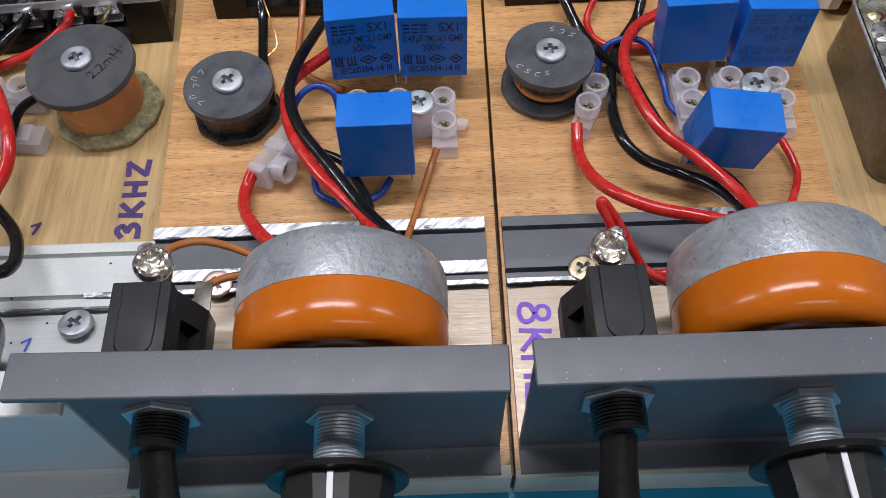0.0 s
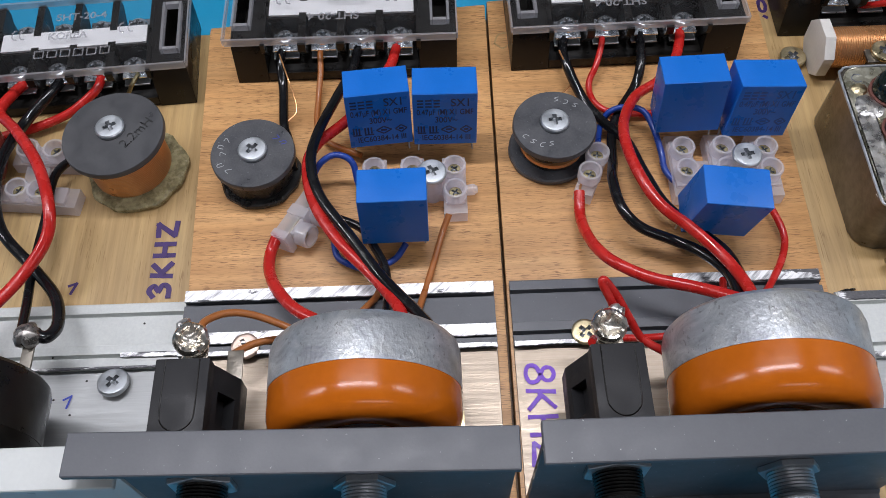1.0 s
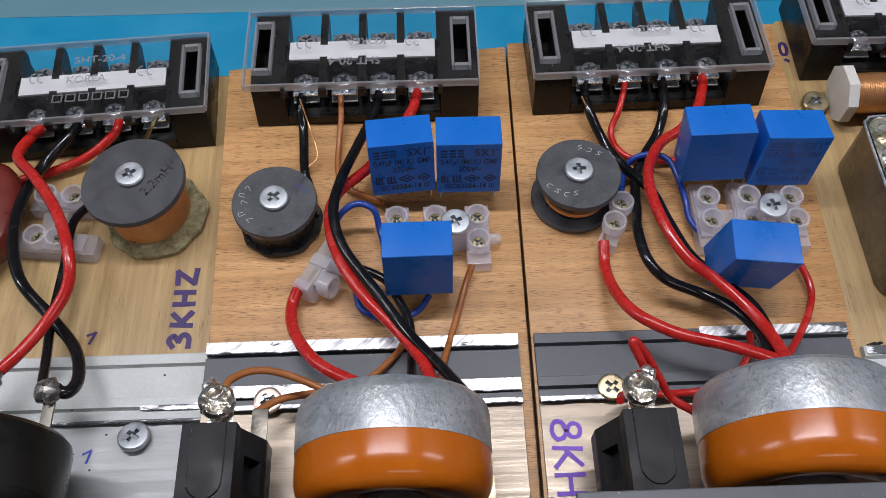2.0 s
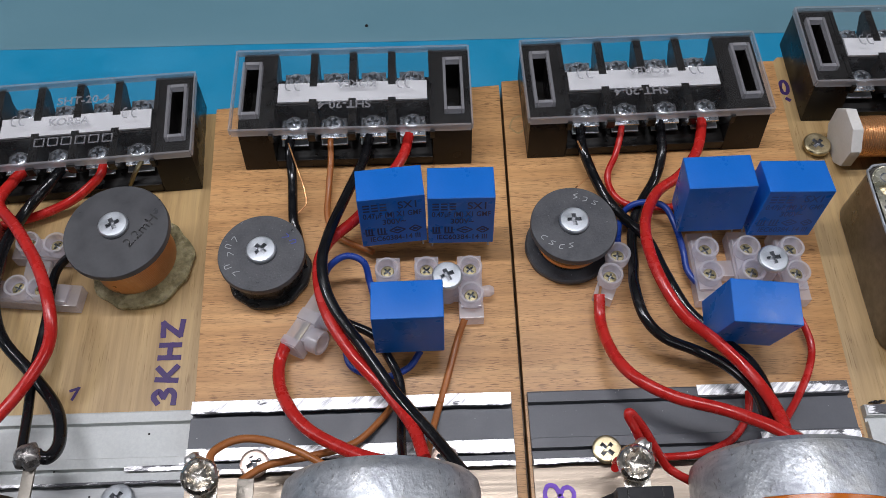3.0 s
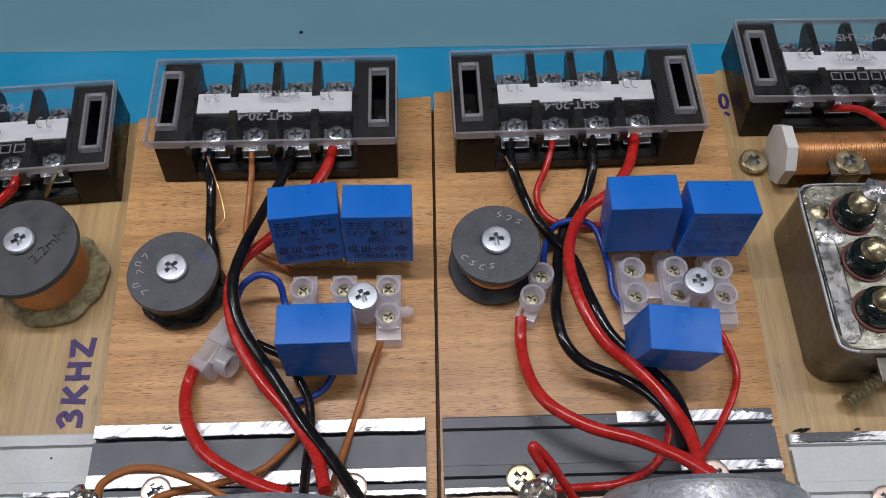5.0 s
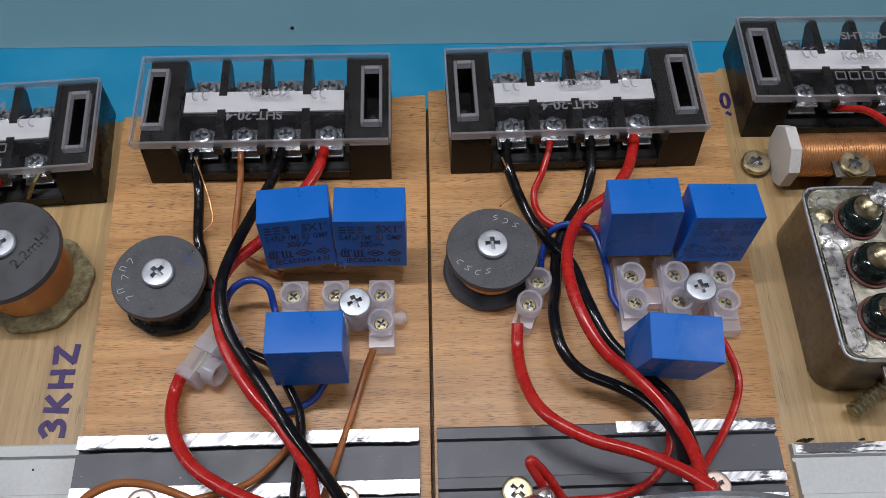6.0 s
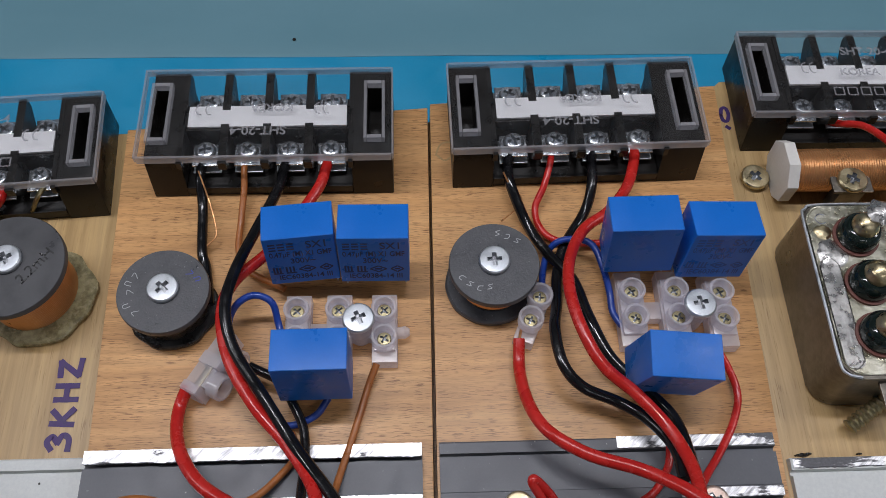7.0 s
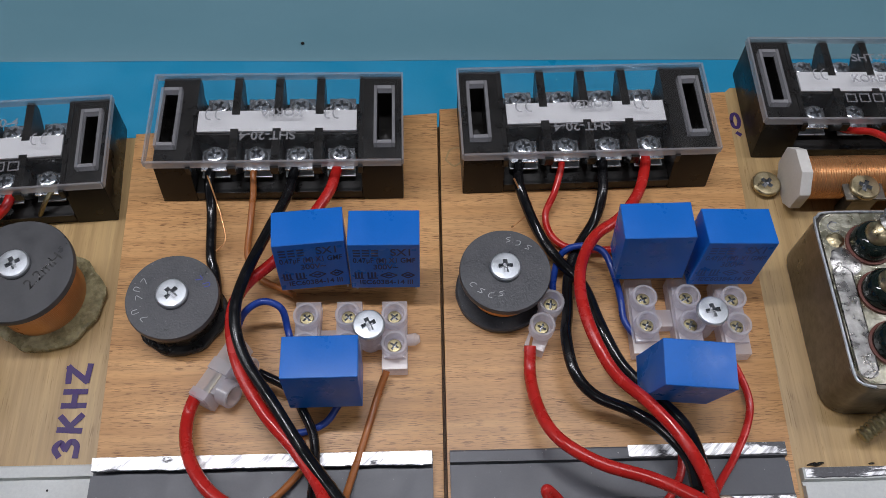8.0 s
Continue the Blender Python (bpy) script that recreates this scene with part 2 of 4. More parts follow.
def box(bm, x0, x1, y0, y1, z0, z1):
    vs = [bm.verts.new((x, y, z)) for z in (z0, z1) for x, y in ((x0, y0), (x1, y0), (x1, y1), (x0, y1))]
    for q in ((3, 2, 1, 0), (4, 5, 6, 7), (0, 1, 5, 4), (1, 2, 6, 5), (2, 3, 7, 6), (3, 0, 4, 7)):
        bm.faces.new([vs[i] for i in q])
    return bm


def rounded(bm, width, seg=2):
    bmesh.ops.bevel(bm, geom=bm.edges[:], offset=width, segments=seg, affect="EDGES", profile=0.7, clamp_overlap=True)
    return bm


def block(x0, x1, y0, y1, z0, z1, width=0.4, seg=2):
    return rounded(box(bmesh.new(), x0, x1, y0, y1, z0, z1), width, seg)


def lathe(profile, seg=40, m=None, wobble=0.0, seed=0):
    """A solid of revolution about z from (radius, height) pairs; wobble makes the rim uneven."""
    bm = bmesh.new()
    rings = []
    for r, h in profile:
        ring = []
        for i in range(seg):
            a = 2 * math.pi * i / seg
            k = 1 + wobble * noise.noise((2.2 * math.cos(a) + seed, 2.2 * math.sin(a), h * 0.05))
            ring.append(bm.verts.new((max(r, 0.001) * k * math.cos(a), max(r, 0.001) * k * math.sin(a), h)))
        rings.append(ring)
    for p, q in zip(rings, rings[1:]):
        for i in range(seg):
            j = (i + 1) % seg
            bm.faces.new((p[i], p[j], q[j], q[i]))
    bm.faces.new(rings[0][::-1])
    bm.faces.new(rings[-1])
    bmesh.ops.recalc_face_normals(bm, faces=bm.faces[:])
    if m is not None:
        bm.transform(m)
    return bm


def prism(outline, x0, x1, m=None):
    """An outline in (y, z), drawn out along x."""
    bm = bmesh.new()
    a = [bm.verts.new((x0, y, z)) for y, z in outline]
    b = [bm.verts.new((x1, y, z)) for y, z in outline]
    bm.faces.new(a[::-1])
    bm.faces.new(b)
    n = len(a)
    for i in range(n):
        bm.faces.new((a[i], a[(i + 1) % n], b[(i + 1) % n], b[i]))
    bmesh.ops.recalc_face_normals(bm, faces=bm.faces[:])
    if m is not None:
        bm.transform(m)
    return bm


def glide(pts, steps=8):
    """Points along a smooth line through the given ones."""
    p = [Vector(q) for q in pts]
    p = [2 * p[0] - p[1], *p, 2 * p[-1] - p[-2]]
    out = []
    for i in range(1, len(p) - 2):
        a, b, c, d = p[i - 1:i + 3]
        for k in range(steps):
            t = k / steps
            out.append(0.5 * (2 * b + (c - a) * t + (2 * a - 5 * b + 4 * c - d) * t * t + (3 * b - a - 3 * c + d) * t ** 3))
    out.append(p[-2])
    return out


def tube(pts, r, sides=12, steps=8):
    line = glide(pts, steps) if steps > 1 else [Vector(q) for q in pts]
    bm = bmesh.new()
    rings, side = [], None
    for i, c in enumerate(line):
        way = (line[min(i + 1, len(line) - 1)] - line[max(i - 1, 0)]).normalized()
        if side is None:
            side = way.cross(Vector((0.3, 0.2, 1))).normalized()
        side = (side - way * side.dot(way)).normalized()
        up = way.cross(side)
        rings.append([bm.verts.new(c + r * (math.cos(2 * math.pi * k / sides) * side + math.sin(2 * math.pi * k / sides) * up)) for k in range(sides)])
    for p, q in zip(rings, rings[1:]):
        for k in range(sides):
            j = (k + 1) % sides
            bm.faces.new((p[k], p[j], q[j], q[k]))
    bm.faces.new(rings[0][::-1])
    bm.faces.new(rings[-1])
    bmesh.ops.recalc_face_normals(bm, faces=bm.faces[:])
    return bm


def ribbon(lines, w, z=0.15):
    """Marker strokes: flat rounded bands along polylines in (x, y)."""
    bm = bmesh.new()
    for count, line in enumerate(lines):
        z += 0.1 * (count > 0)
        pts = [p.to_2d() for p in glide([(x, y, 0) for x, y in line], 5)]
        pts = [p for i, p in enumerate(pts) if i == 0 or (p - pts[i - 1]).length > 1e-6]
        prev = None
        for i, p in enumerate(pts):
            way = (pts[min(i + 1, len(pts) - 1)] - pts[max(i - 1, 0)]).normalized()
            k = w * (0.5 + 0.09 * noise.noise((p.x * 0.9, p.y * 0.9, 3.1)))
            off = Vector((-way.y, way.x)) * k
            end = way * (k * 0.6) * (-1 if i == 0 else 1 if i == len(pts) - 1 else 0)
            row = [bm.verts.new((*(p + off + end), z)), bm.verts.new((*(p - off + end), z))]
            if prev:
                bm.faces.new((prev[0], prev[1], row[1], row[0]))
            prev = row
    bmesh.ops.recalc_face_normals(bm, faces=bm.faces[:])
    for f in bm.faces:
        if f.normal.z < 0:
            f.normal_flip()
    return bm


def mesh_of(name, bm, material):
    bm.transform(Matrix.Scale(MM, 4))
    me = bpy.data.meshes.new(name)
    bm.to_mesh(me)
    bm.free()
    for p in me.polygons:
        p.use_smooth = True
    me.set_sharp_from_angle(angle=radians(32))
    me.materials.append(material)
    return me


def part(name, bm, material, parent, label=""):
    """Links a bmesh, in millimetres, as one mesh object under a thing or a part."""
    ob = new(name, mesh_of(name, bm, material))
    ob.parent = parent
    return tagged(ob, label)


def thing(name, label, category, x=0, y=0, z=0, turn=0, group="", kind="", tilt=(0, 0)):
    ob = new(name)
    ob.empty_display_size = 0.01
    ob.matrix_world = pose(x * MM, y * MM, z * MM, tilt[0], tilt[1], turn)
    return tagged(ob, label, category, group, kind)


def whole(name, bm, material, label, category, x=0, y=0, z=0, turn=0, group="", kind="", tilt=(0, 0)):
    ob = new(name, mesh_of(name, bm, material))
    ob.matrix_world = pose(x * MM, y * MM, z * MM, tilt[0], tilt[1], turn)
    return tagged(ob, label, category, group, kind)


def lettering(name, text, size, material, parent, m, label="", bold=0.0):
    """Flat printed characters, as a mesh."""
    cu = bpy.data.curves.new(name, "FONT")
    cu.body, cu.size, cu.align_x, cu.align_y, cu.extrude, cu.offset = text, size * MM, "CENTER", "CENTER", 0.00004, bold * MM
    tmp = new(name, cu)
    bpy.context.view_layer.update()
    me = bpy.data.meshes.new_from_object(tmp.evaluated_get(bpy.context.evaluated_depsgraph_get()))
    bpy.data.objects.remove(tmp)
    me.materials.clear()
    me.materials.append(material)
    ob = new(name, me)
    ob.parent = parent
    ob.matrix_local = m
    return tagged(ob, label)


def cross_head(r, h, slot, depth, phase=20, domed=False):
    """A screw head with rounded rim and a sunk cross slot, as a mesh datablock in metres."""
    rim = [(r, h * 0.3), (r * 0.98, h * 0.7), (r * 0.9, h * 0.94), (r * 0.78, h), (0.2, h)]
    if domed:
        rim = [(r, h * 0.3), (r * 0.975, h * 0.62), (r * 0.9, h * 0.8), (r * 0.75, h * 0.92), (r * 0.5, h * 0.98), (r * 0.25, h), (0.05, h)]
    head = lathe([(0, -1.5), (r * 0.5, -1.5), (r * 0.55, 0), (r * 0.97, 0), *rim], 28)
    # tapered arms of the cross, a little chewed
    cut, cut2 = bmesh.new(), bmesh.new()
    for solid, quarter, low in ((cut, 0, depth), (cut2, 90, depth * 0.97)):
        box(solid, -r * slot, r * slot, -r * 0.155, r * 0.155, h - low, h + 1)
        for v in solid.verts:
            if v.co.z < h:
                v.co.x *= 0.62
                v.co.y *= 0.6
            else:
                v.co.y *= 1.15 + 0.3 * noise.noise((v.co.x, quarter, r))
        solid.transform(Matrix.Rotation(radians(quarter), 4, "Z"))
    obs = []
    for bm in (head, cut, cut2):
        bm.transform(Matrix.Rotation(radians(phase), 4, "Z"))
        me = bpy.data.meshes.new("screw_head")
        bm.to_mesh(me)
        bm.free()
        obs.append(new("screw_head", me))
    for c in obs[1:]:
        mod = obs[0].modifiers.new("slot", "BOOLEAN")
        mod.operation, mod.object, mod.solver = "DIFFERENCE", c, "EXACT"
    bpy.context.view_layer.update()
    me = bpy.data.meshes.new_from_object(obs[0].evaluated_get(bpy.context.evaluated_depsgraph_get()))
    for o in obs:
        bpy.data.objects.remove(o)
    for p in me.polygons:
        p.use_smooth = True
    me.transform(Matrix.Scale(MM, 4))
    me.set_sharp_from_angle(angle=radians(30))
    return me


def carved(bm, cut):
    """The first solid less the second."""
    obs = []
    for solid in (bm, cut):
        me = bpy.data.meshes.new("solid")
        solid.to_mesh(me)
        solid.free()
        obs.append(new("solid", me))
    mod = obs[0].modifiers.new("hollow", "BOOLEAN")
    mod.operation, mod.object, mod.solver = "DIFFERENCE", obs[1], "EXACT"
    bpy.context.view_layer.update()
    me = bpy.data.meshes.new_from_object(obs[0].evaluated_get(bpy.context.evaluated_depsgraph_get()))
    for o in obs:
        bpy.data.objects.remove(o)
    out = bmesh.new()
    out.from_mesh(me)
    return out


HEADS = {}


def screw_mesh(kind, material):
    key = (kind, material.name)
    if key not in HEADS:
        r, h, slot, depth = {"pan": (5.9, 2.0, 0.52, 1.9), "flat": (5.2, 1.2, 0.62, 1.9), "terminal": (4.2, 2.6, 0.66, 3.0), "small": (2.6, 1.0, 0.8, 1.4)}[kind]
        me = cross_head(r, h, slot, depth, 20, kind == "terminal")
        me.materials.clear()
        me.materials.append(material)
        me.materials.append(SLOT_SHADE_AND_STAMP)
        # faces inside the cross take the darker steel as painted shade
        for p in me.polygons:
            if p.center.z < h * 0.75 * MM and 0 < Vector(p.center).to_2d().length < r * (slot + 0.04) * MM and p.center.z > -1.2 * MM:
                p.material_index = 1
        HEADS[key] = me
    return HEADS[key]


def screw(kind, material, x, y, z, turn=0, parent=None, tilt=(0, 0), label="", name="screw", group="screws"):
    ob = new(name, screw_mesh(kind, material))
    m = pose(x * MM, y * MM, z * MM, tilt[0], tilt[1], turn)
    if parent is None:
        ob.matrix_world = m
        tagged(ob, label, "screw", group)
    else:
        ob.parent = parent
        ob.matrix_local = m
    return ob

# ---- room and bench ----


def room_box(name, x0, x1, y0, y1, z0, z1, material, label, category):
    return whole(name, box(bmesh.new(), x0, x1, y0, y1, z0, z1), material, label, category, kind="structure")


room_box("floor", -2600, 2600, -2000, 2400, -870, -770, PLASTER, "plain grey floor of the workshop", "floor")
room_box("ceiling", -2600, 2600, -2000, 2400, 1630, 1730, PLASTER, "plain white workshop ceiling", "ceiling")
room_box("wall_north", -2600, 2600, 2400, 2500, -770, 1630, PLASTER, "plain pale plaster wall", "wall")
room_box("wall_south", -2600, 2600, -2100, -2000, -770, 1630, PLASTER, "plain pale plaster wall", "wall")
room_box("wall_east", 2600, 2700, -2000, 2400, -770, 1630, PLASTER, "plain pale plaster wall", "wall")
room_box("wall_west", -2700, -2600, -2000, 2400, -770, 1630, PLASTER, "plain pale plaster wall", "wall")
# the first fitting houses the added front fill
for lx, ly, lsx, lsy, lw in LAMPS:
    fitting = thing("ceiling_or_fill_lamp", "long narrow white ceiling lamp with a lit diffuser, front one an added fill", "ceiling lamp", lx * 1000, ly * 1000, 1630, group="ceiling lamps")
    part("lamp_housing", block(-lsx * 500 - 20, lsx * 500 + 20, -lsy * 500 - 20, lsy * 500 + 20, -30, 0, 4), WHITE, fitting)
    part("diffuser", block(-lsx * 500, lsx * 500, -lsy * 500, lsy * 500, -36, -30.2, 1), LENSLIT, fitting, "lit white diffuser")

bench = thing("workbench", "workbench with a bright teal smooth top", "workbench", 0, 200, -16, kind="structure")
part("bench_top", block(-900, 900, -290, 600, -30, 0, 3), TEAL, bench)
for bx in (-850, 850):
    for by in (-250, 550):
        part("leg", block(bx - 30, bx + 30, by - 30, by + 30, -754, -30.2, 2), GREY, bench)


def sheet_bm():
    bm = bmesh.new()
    nx, ny = 60, 16
    grid = [[bm.verts.new((-600 + 1200 * i / nx, 320 - 0.006 * (-600 + 1200 * i / nx) + 0.6 * noise.noise((i * 0.3, 0, 9)) * (j == 0) + 280 * (j / ny) ** 1.5,
                           -15.2 + (0.2 * noise.noise((i * 0.2, j * 0.4, 2.0)) if j else -0.62))) for i in range(nx + 1)] for j in range(ny + 1)]
    for j in range(ny):
        for i in range(nx):
            bm.faces.new((grid[j][i], grid[j][i + 1], grid[j + 1][i + 1], grid[j + 1][i]))
    ext = bmesh.ops.extrude_face_region(bm, geom=bm.faces[:])
    for g in ext["geom"]:
        if isinstance(g, bmesh.types.BMVert):
            g.co.z = -15.95
    bmesh.ops.recalc_face_normals(bm, faces=bm.faces[:])
    return bm


cover_sheet = thing("plastic_sheet", "smooth grey-blue frosted plastic sheet with faint streaks lying on the bench", "plastic sheet")
part("sheet_face", sheet_bm(), SHEET, cover_sheet)
part("speck", lathe([(0, -15.2), (0.9, -14.8), (0.5, -14.2), (0, -14.1)], 10, Matrix.Translation((-41, 330, 0))), BAKELITE, cover_sheet, "dark speck")

# ---- boards ----


def plank(outline, z0, z1):
    bm = bmesh.new()
    a = [bm.verts.new((x, y, z0)) for x, y in outline]
    b = [bm.verts.new((x, y, z1)) for x, y in outline]
    n = len(a)
    bm.faces.new(a[::-1])
    bm.faces.new(b)
    for i in range(n):
        bm.faces.new((a[i], a[(i + 1) % n], b[(i + 1) % n], b[i]))
    bmesh.ops.recalc_face_normals(bm, faces=bm.faces[:])
    return rounded(bm, 0.7, 2)


def board(outline, top, face, label):
    t = thing("mounting_board", label, "wooden board", group="boards in a row")
    part("board_core", plank(outline, -15.9, top - 2.2), EDGE, t, "rough sawn core")
    part("top_veneer", plank(outline, top - 2.2, top), face, t)
    (xa, ya), (xb, yb) = outline[0], outline[1]
    part("front_strip", plank([(xa, ya - 2.2), (xb, yb - 2.2), (xb, yb + 1.9), (xa, yb + 1.9)], top + 0.02, top + 0.5), CREAM, t, "pale cream strip")
    part("front_edging", plank([(xa, ya - 2.2), (xb, yb - 2.2), (xb, yb - 0.05), (xa, ya - 0.05)], -15.9, top), CREAM, t, "pale cream front edging")
    return t


board_a = board([(-228, 40), (-99.0, 40), (-107.4, 272), (-228, 266)], -8, PINE, "pale yellowish wooden mounting board with purple handwriting")
board_b = board([(-97.8, 40), (18.9, 39.5), (21.0, 277.5), (-106.2, 268)], 0, OAK, "warm brown oak-veneered mounting board, fine dark pores")
board_c = board([(20.2, 39.5), (140.5, 38), (148.2, 287.5), (22, 279.5)], 0, OAK, "warm brown oak-veneered mounting board beside its twin")
board_d = board([(141.4, 38), (300, 38), (300, 293), (152, 292), (149.2, 289.5)], -3, PINE, "pale yellowish wooden mounting board carrying an oil capacitor")
# extra sunk strip that stands in for the shade between the two boards
part("gap_shade_strip", plank([(19.1, 40.5), (22.5, 40.5), (24.0, 278), (21.0, 276)], -15.8, -8.5), EDGE, board_c, "dark strip added for the shade in the joint")
part("knot_mark", ribbon([[(-15, 0), (-13, 5), (-9, 6), (-7, 2), (-11, -3), (-15, 0)]], 0.8, 0.1), PINE, board_c).location = (0.039, 0.253, 0)

# handwriting on wood
M3 = [[(0.6, 5.4), (2.9, 6.9), (4.7, 5.4), (2.7, 3.7)], [(2.5, 3.6), (5.0, 2.3), (3.8, 0.3), (0.4, 0.2)]]
MK = [[(0.4, 0), (0.8, 6.8)], [(4.8, 6.6), (1.2, 3.0)], [(1.6, 3.4), (5.2, 0.2)]]
MH = [[(0.5, 0), (0.5, 6.8)], [(5.0, 0.2), (5.0, 6.8)], [(0.5, 3.4), (5.0, 3.4)]]
MZ = [[(0.2, 6.4), (5.2, 6.8)], [(5.2, 6.8), (0.4, 0.6)], [(0.4, 0.6), (5.8, 0.2)]]
M8 = [[(2.9, 3.7), (1.2, 4.6), (1.1, 6.2), (2.6, 7.0), (4.2, 6.3), (4.3, 4.7), (2.7, 3.6)], [(2.7, 3.6), (0.7, 2.6), (0.5, 0.8), (2.6, 0), (4.7, 0.9), (4.5, 2.7), (2.9, 3.7)]]
M1 = [[(0.0, 2.6), (1.8, 4.2)], [(2.2, 4.6), (2.2, 0.2)]]


def scrawl(name, glyphs, step, w, material, parent, x, y, z, turn, size):
    for i, g in enumerate(glyphs):
        bm = ribbon([[(px + i * step, py) for px, py in line] for line in g], w, 0.12)
        bm.transform(Matrix.Rotation(radians(turn), 4, "Z") @ Matrix.Scale(size, 4))
        ob = part(name, bm, material, parent, "purple handwritten character")
        ob.location = (x * MM, y * MM, z * MM)


scrawl("handwritten_character", (M3, MK, MH, MZ), 8.0, 1.85, PURPLE, board_a, -111.2, 133.0, -8, 90, 1.17)
scrawl("handwritten_character", (M1,), 0, 1.0, PURPLE, board_a, -152.5, 137, -8, -22, 1.15)

# ---- folded aluminium brackets ----


def bracket(x0, x1, fx0, z, paint, scuff, label, ribs, inner, upright=True, fx1=None, ux0=None, ux1=None, skew=0.0, y=0.0):
    """An aluminium angle: ribbed foot, flat inner plate, upright front and folded top lip."""
    t = thing("aluminium_bracket", label, "metal bracket", 0, y, z, group="aluminium brackets")
    fx1 = x1 if fx1 is None else fx1
    part("inner_plate", block(x0, x1, 48.9, 103.4, 0.05, 1.1, 0.15, 1), inner, t, "brushed bare aluminium")
    part("foot_band", prism([(103.0, 0.05), (103.0, 2.6), (103.4, 3.0), (106.6, 3.2), (107.0, 0.9), (108.2, 0.9), (108.6, 3.4), (112.0, 3.6), (112.4, 2.9), (123.6, 2.9),
                             (123.8, 0.9), (125.3, 0.9), (125.6, 3.3), (129.2, 3.4), (129.8, 2.9), (130.0, 0.05)], x0, x1), scuff, t)
    for ra, rb, y0, y1, mat in ribs:
        bm = bmesh.new()
        n = max(6, int((rb - ra) / 1.2))
        vs = []
        for i in range(n + 1):
            x = ra + (rb - ra) * i / n
            e = 0.45 * noise.noise((x * 0.13, y0, 4.0)) + 0.3 * noise.noise((x * 0.7, y0, 1.0))
            vs.append([bm.verts.new((x, y0 + e, 3.62)), bm.verts.new((x, y0 + e + 0.25, 3.95)), bm.verts.new((x, y1 - 0.2, 3.95)), bm.verts.new((x, y1, 3.62))])
        for p, q in zip(vs, vs[1:]):
            for k in range(3):
                bm.faces.new((p[k], q[k], q[k + 1], p[k + 1]))
        bmesh.ops.recalc_face_normals(bm, faces=bm.faces[:])
        part("edge_rib", bm, mat, t, "sanded bright metal edge")
    if upright:
        ua, ub = x0 if ux0 is None else ux0, fx1 if ux1 is None else ux1
        part("upright", block(ua, ub, 46.6, 48.8, 0.05, 61.9, 0.5), paint, t)
        part("front_flange", prism([(48.7, 1.2), (46.5, 3.4), (45.4, 2.0), (43.6, 1.5), (38.6, 1.4), (38.3, 1.1), (38.3, 0.06), (48.7, 0.06)], ua, ub), paint, t)
        lip = block(fx0, fx1, 41.6, 54.2, 62.0, 64.6, 0.9, 3)
        lip.transform(pose((fx0 + fx1) / 2, 48, 0, 0, 0, skew) @ pose(-(fx0 + fx1) / 2, -48, 0))
        part("top_lip", lip, paint, t)
    return t


for ring in ([(-2.0, 0), (-1.2, 3.2), (0.6, 3.8), (1.4, 0.4), (0.4, -3.0), (-1.4, -2.8), (-2.0, 0)], [(-0.6, -6.2), (0.6, -7.2)]):
    ob = part("marker_ring", ribbon([ring], 1.7, 0.12), PURPLE, board_d, "small purple marker ring")
    ob.location = (0.1515, 0.2735, -0.003)
bracket_b = bracket(-100.9, 15.8, -109, 0, GREY, GREY, "dark grey painted aluminium angle, edges sanded to bright metal",
                    ((-100.8, 15.6, 124.9, 129.8, GREY_WORN), (-100.8, 15.6, 107.2, 112.2, GREY_WORN), (-100.8, 15.6, 102.6, 104.6, GREY_WORN)), RAW, ux0=-97.6, skew=-1.1)
bracket_c = bracket(21.8, 139.9, 21.8, 0, GREY, GREY, "dark grey painted aluminium angle with bare scraped patches",
                    ((84, 139.7, 125.8, 130.2, GREY_WORN), (104, 139.7, 108.2, 111.8, GREY_WORN), (22, 139, 102.6, 104.6, GREY_EDGE)), RAW)
bracket_a = bracket(-226, -101.6, -226, -8, WHITE, WHITE_SCUFF, "white painted aluminium angle with scuffed ribs",
                    ((-125, -102, 106.8, 109.0, GREY_EDGE), (-226, -102, 102.4, 103.6, GREY_EDGE)), RAW_PALE, fx1=-97.0, ux1=-98.6)
bracket_d = bracket(145.4, 299, 145.4, -3, WHITE, WHITE_SCUFF, "white painted aluminium foot with a scraped grey edge",
                    ((146, 299, 126.0, 129.6, GREY_EDGE), (146, 299, 102.6, 105.0, GREY_WORN)), RAW_PALE, upright=False, y=-8.0)
scrawl("handwritten_character", (M8, MK, MH, MZ), 6.6, 1.05, VIOLET, bracket_c, 25.2, 96.2, 1.2, -90, 1.45)
scrawl("handwritten_character", (M1,), 0, 0.7, PENBLUE, bracket_a, -145.0, 89.0, 1.2, -14, 1.1)

# ---- terminal blocks ----


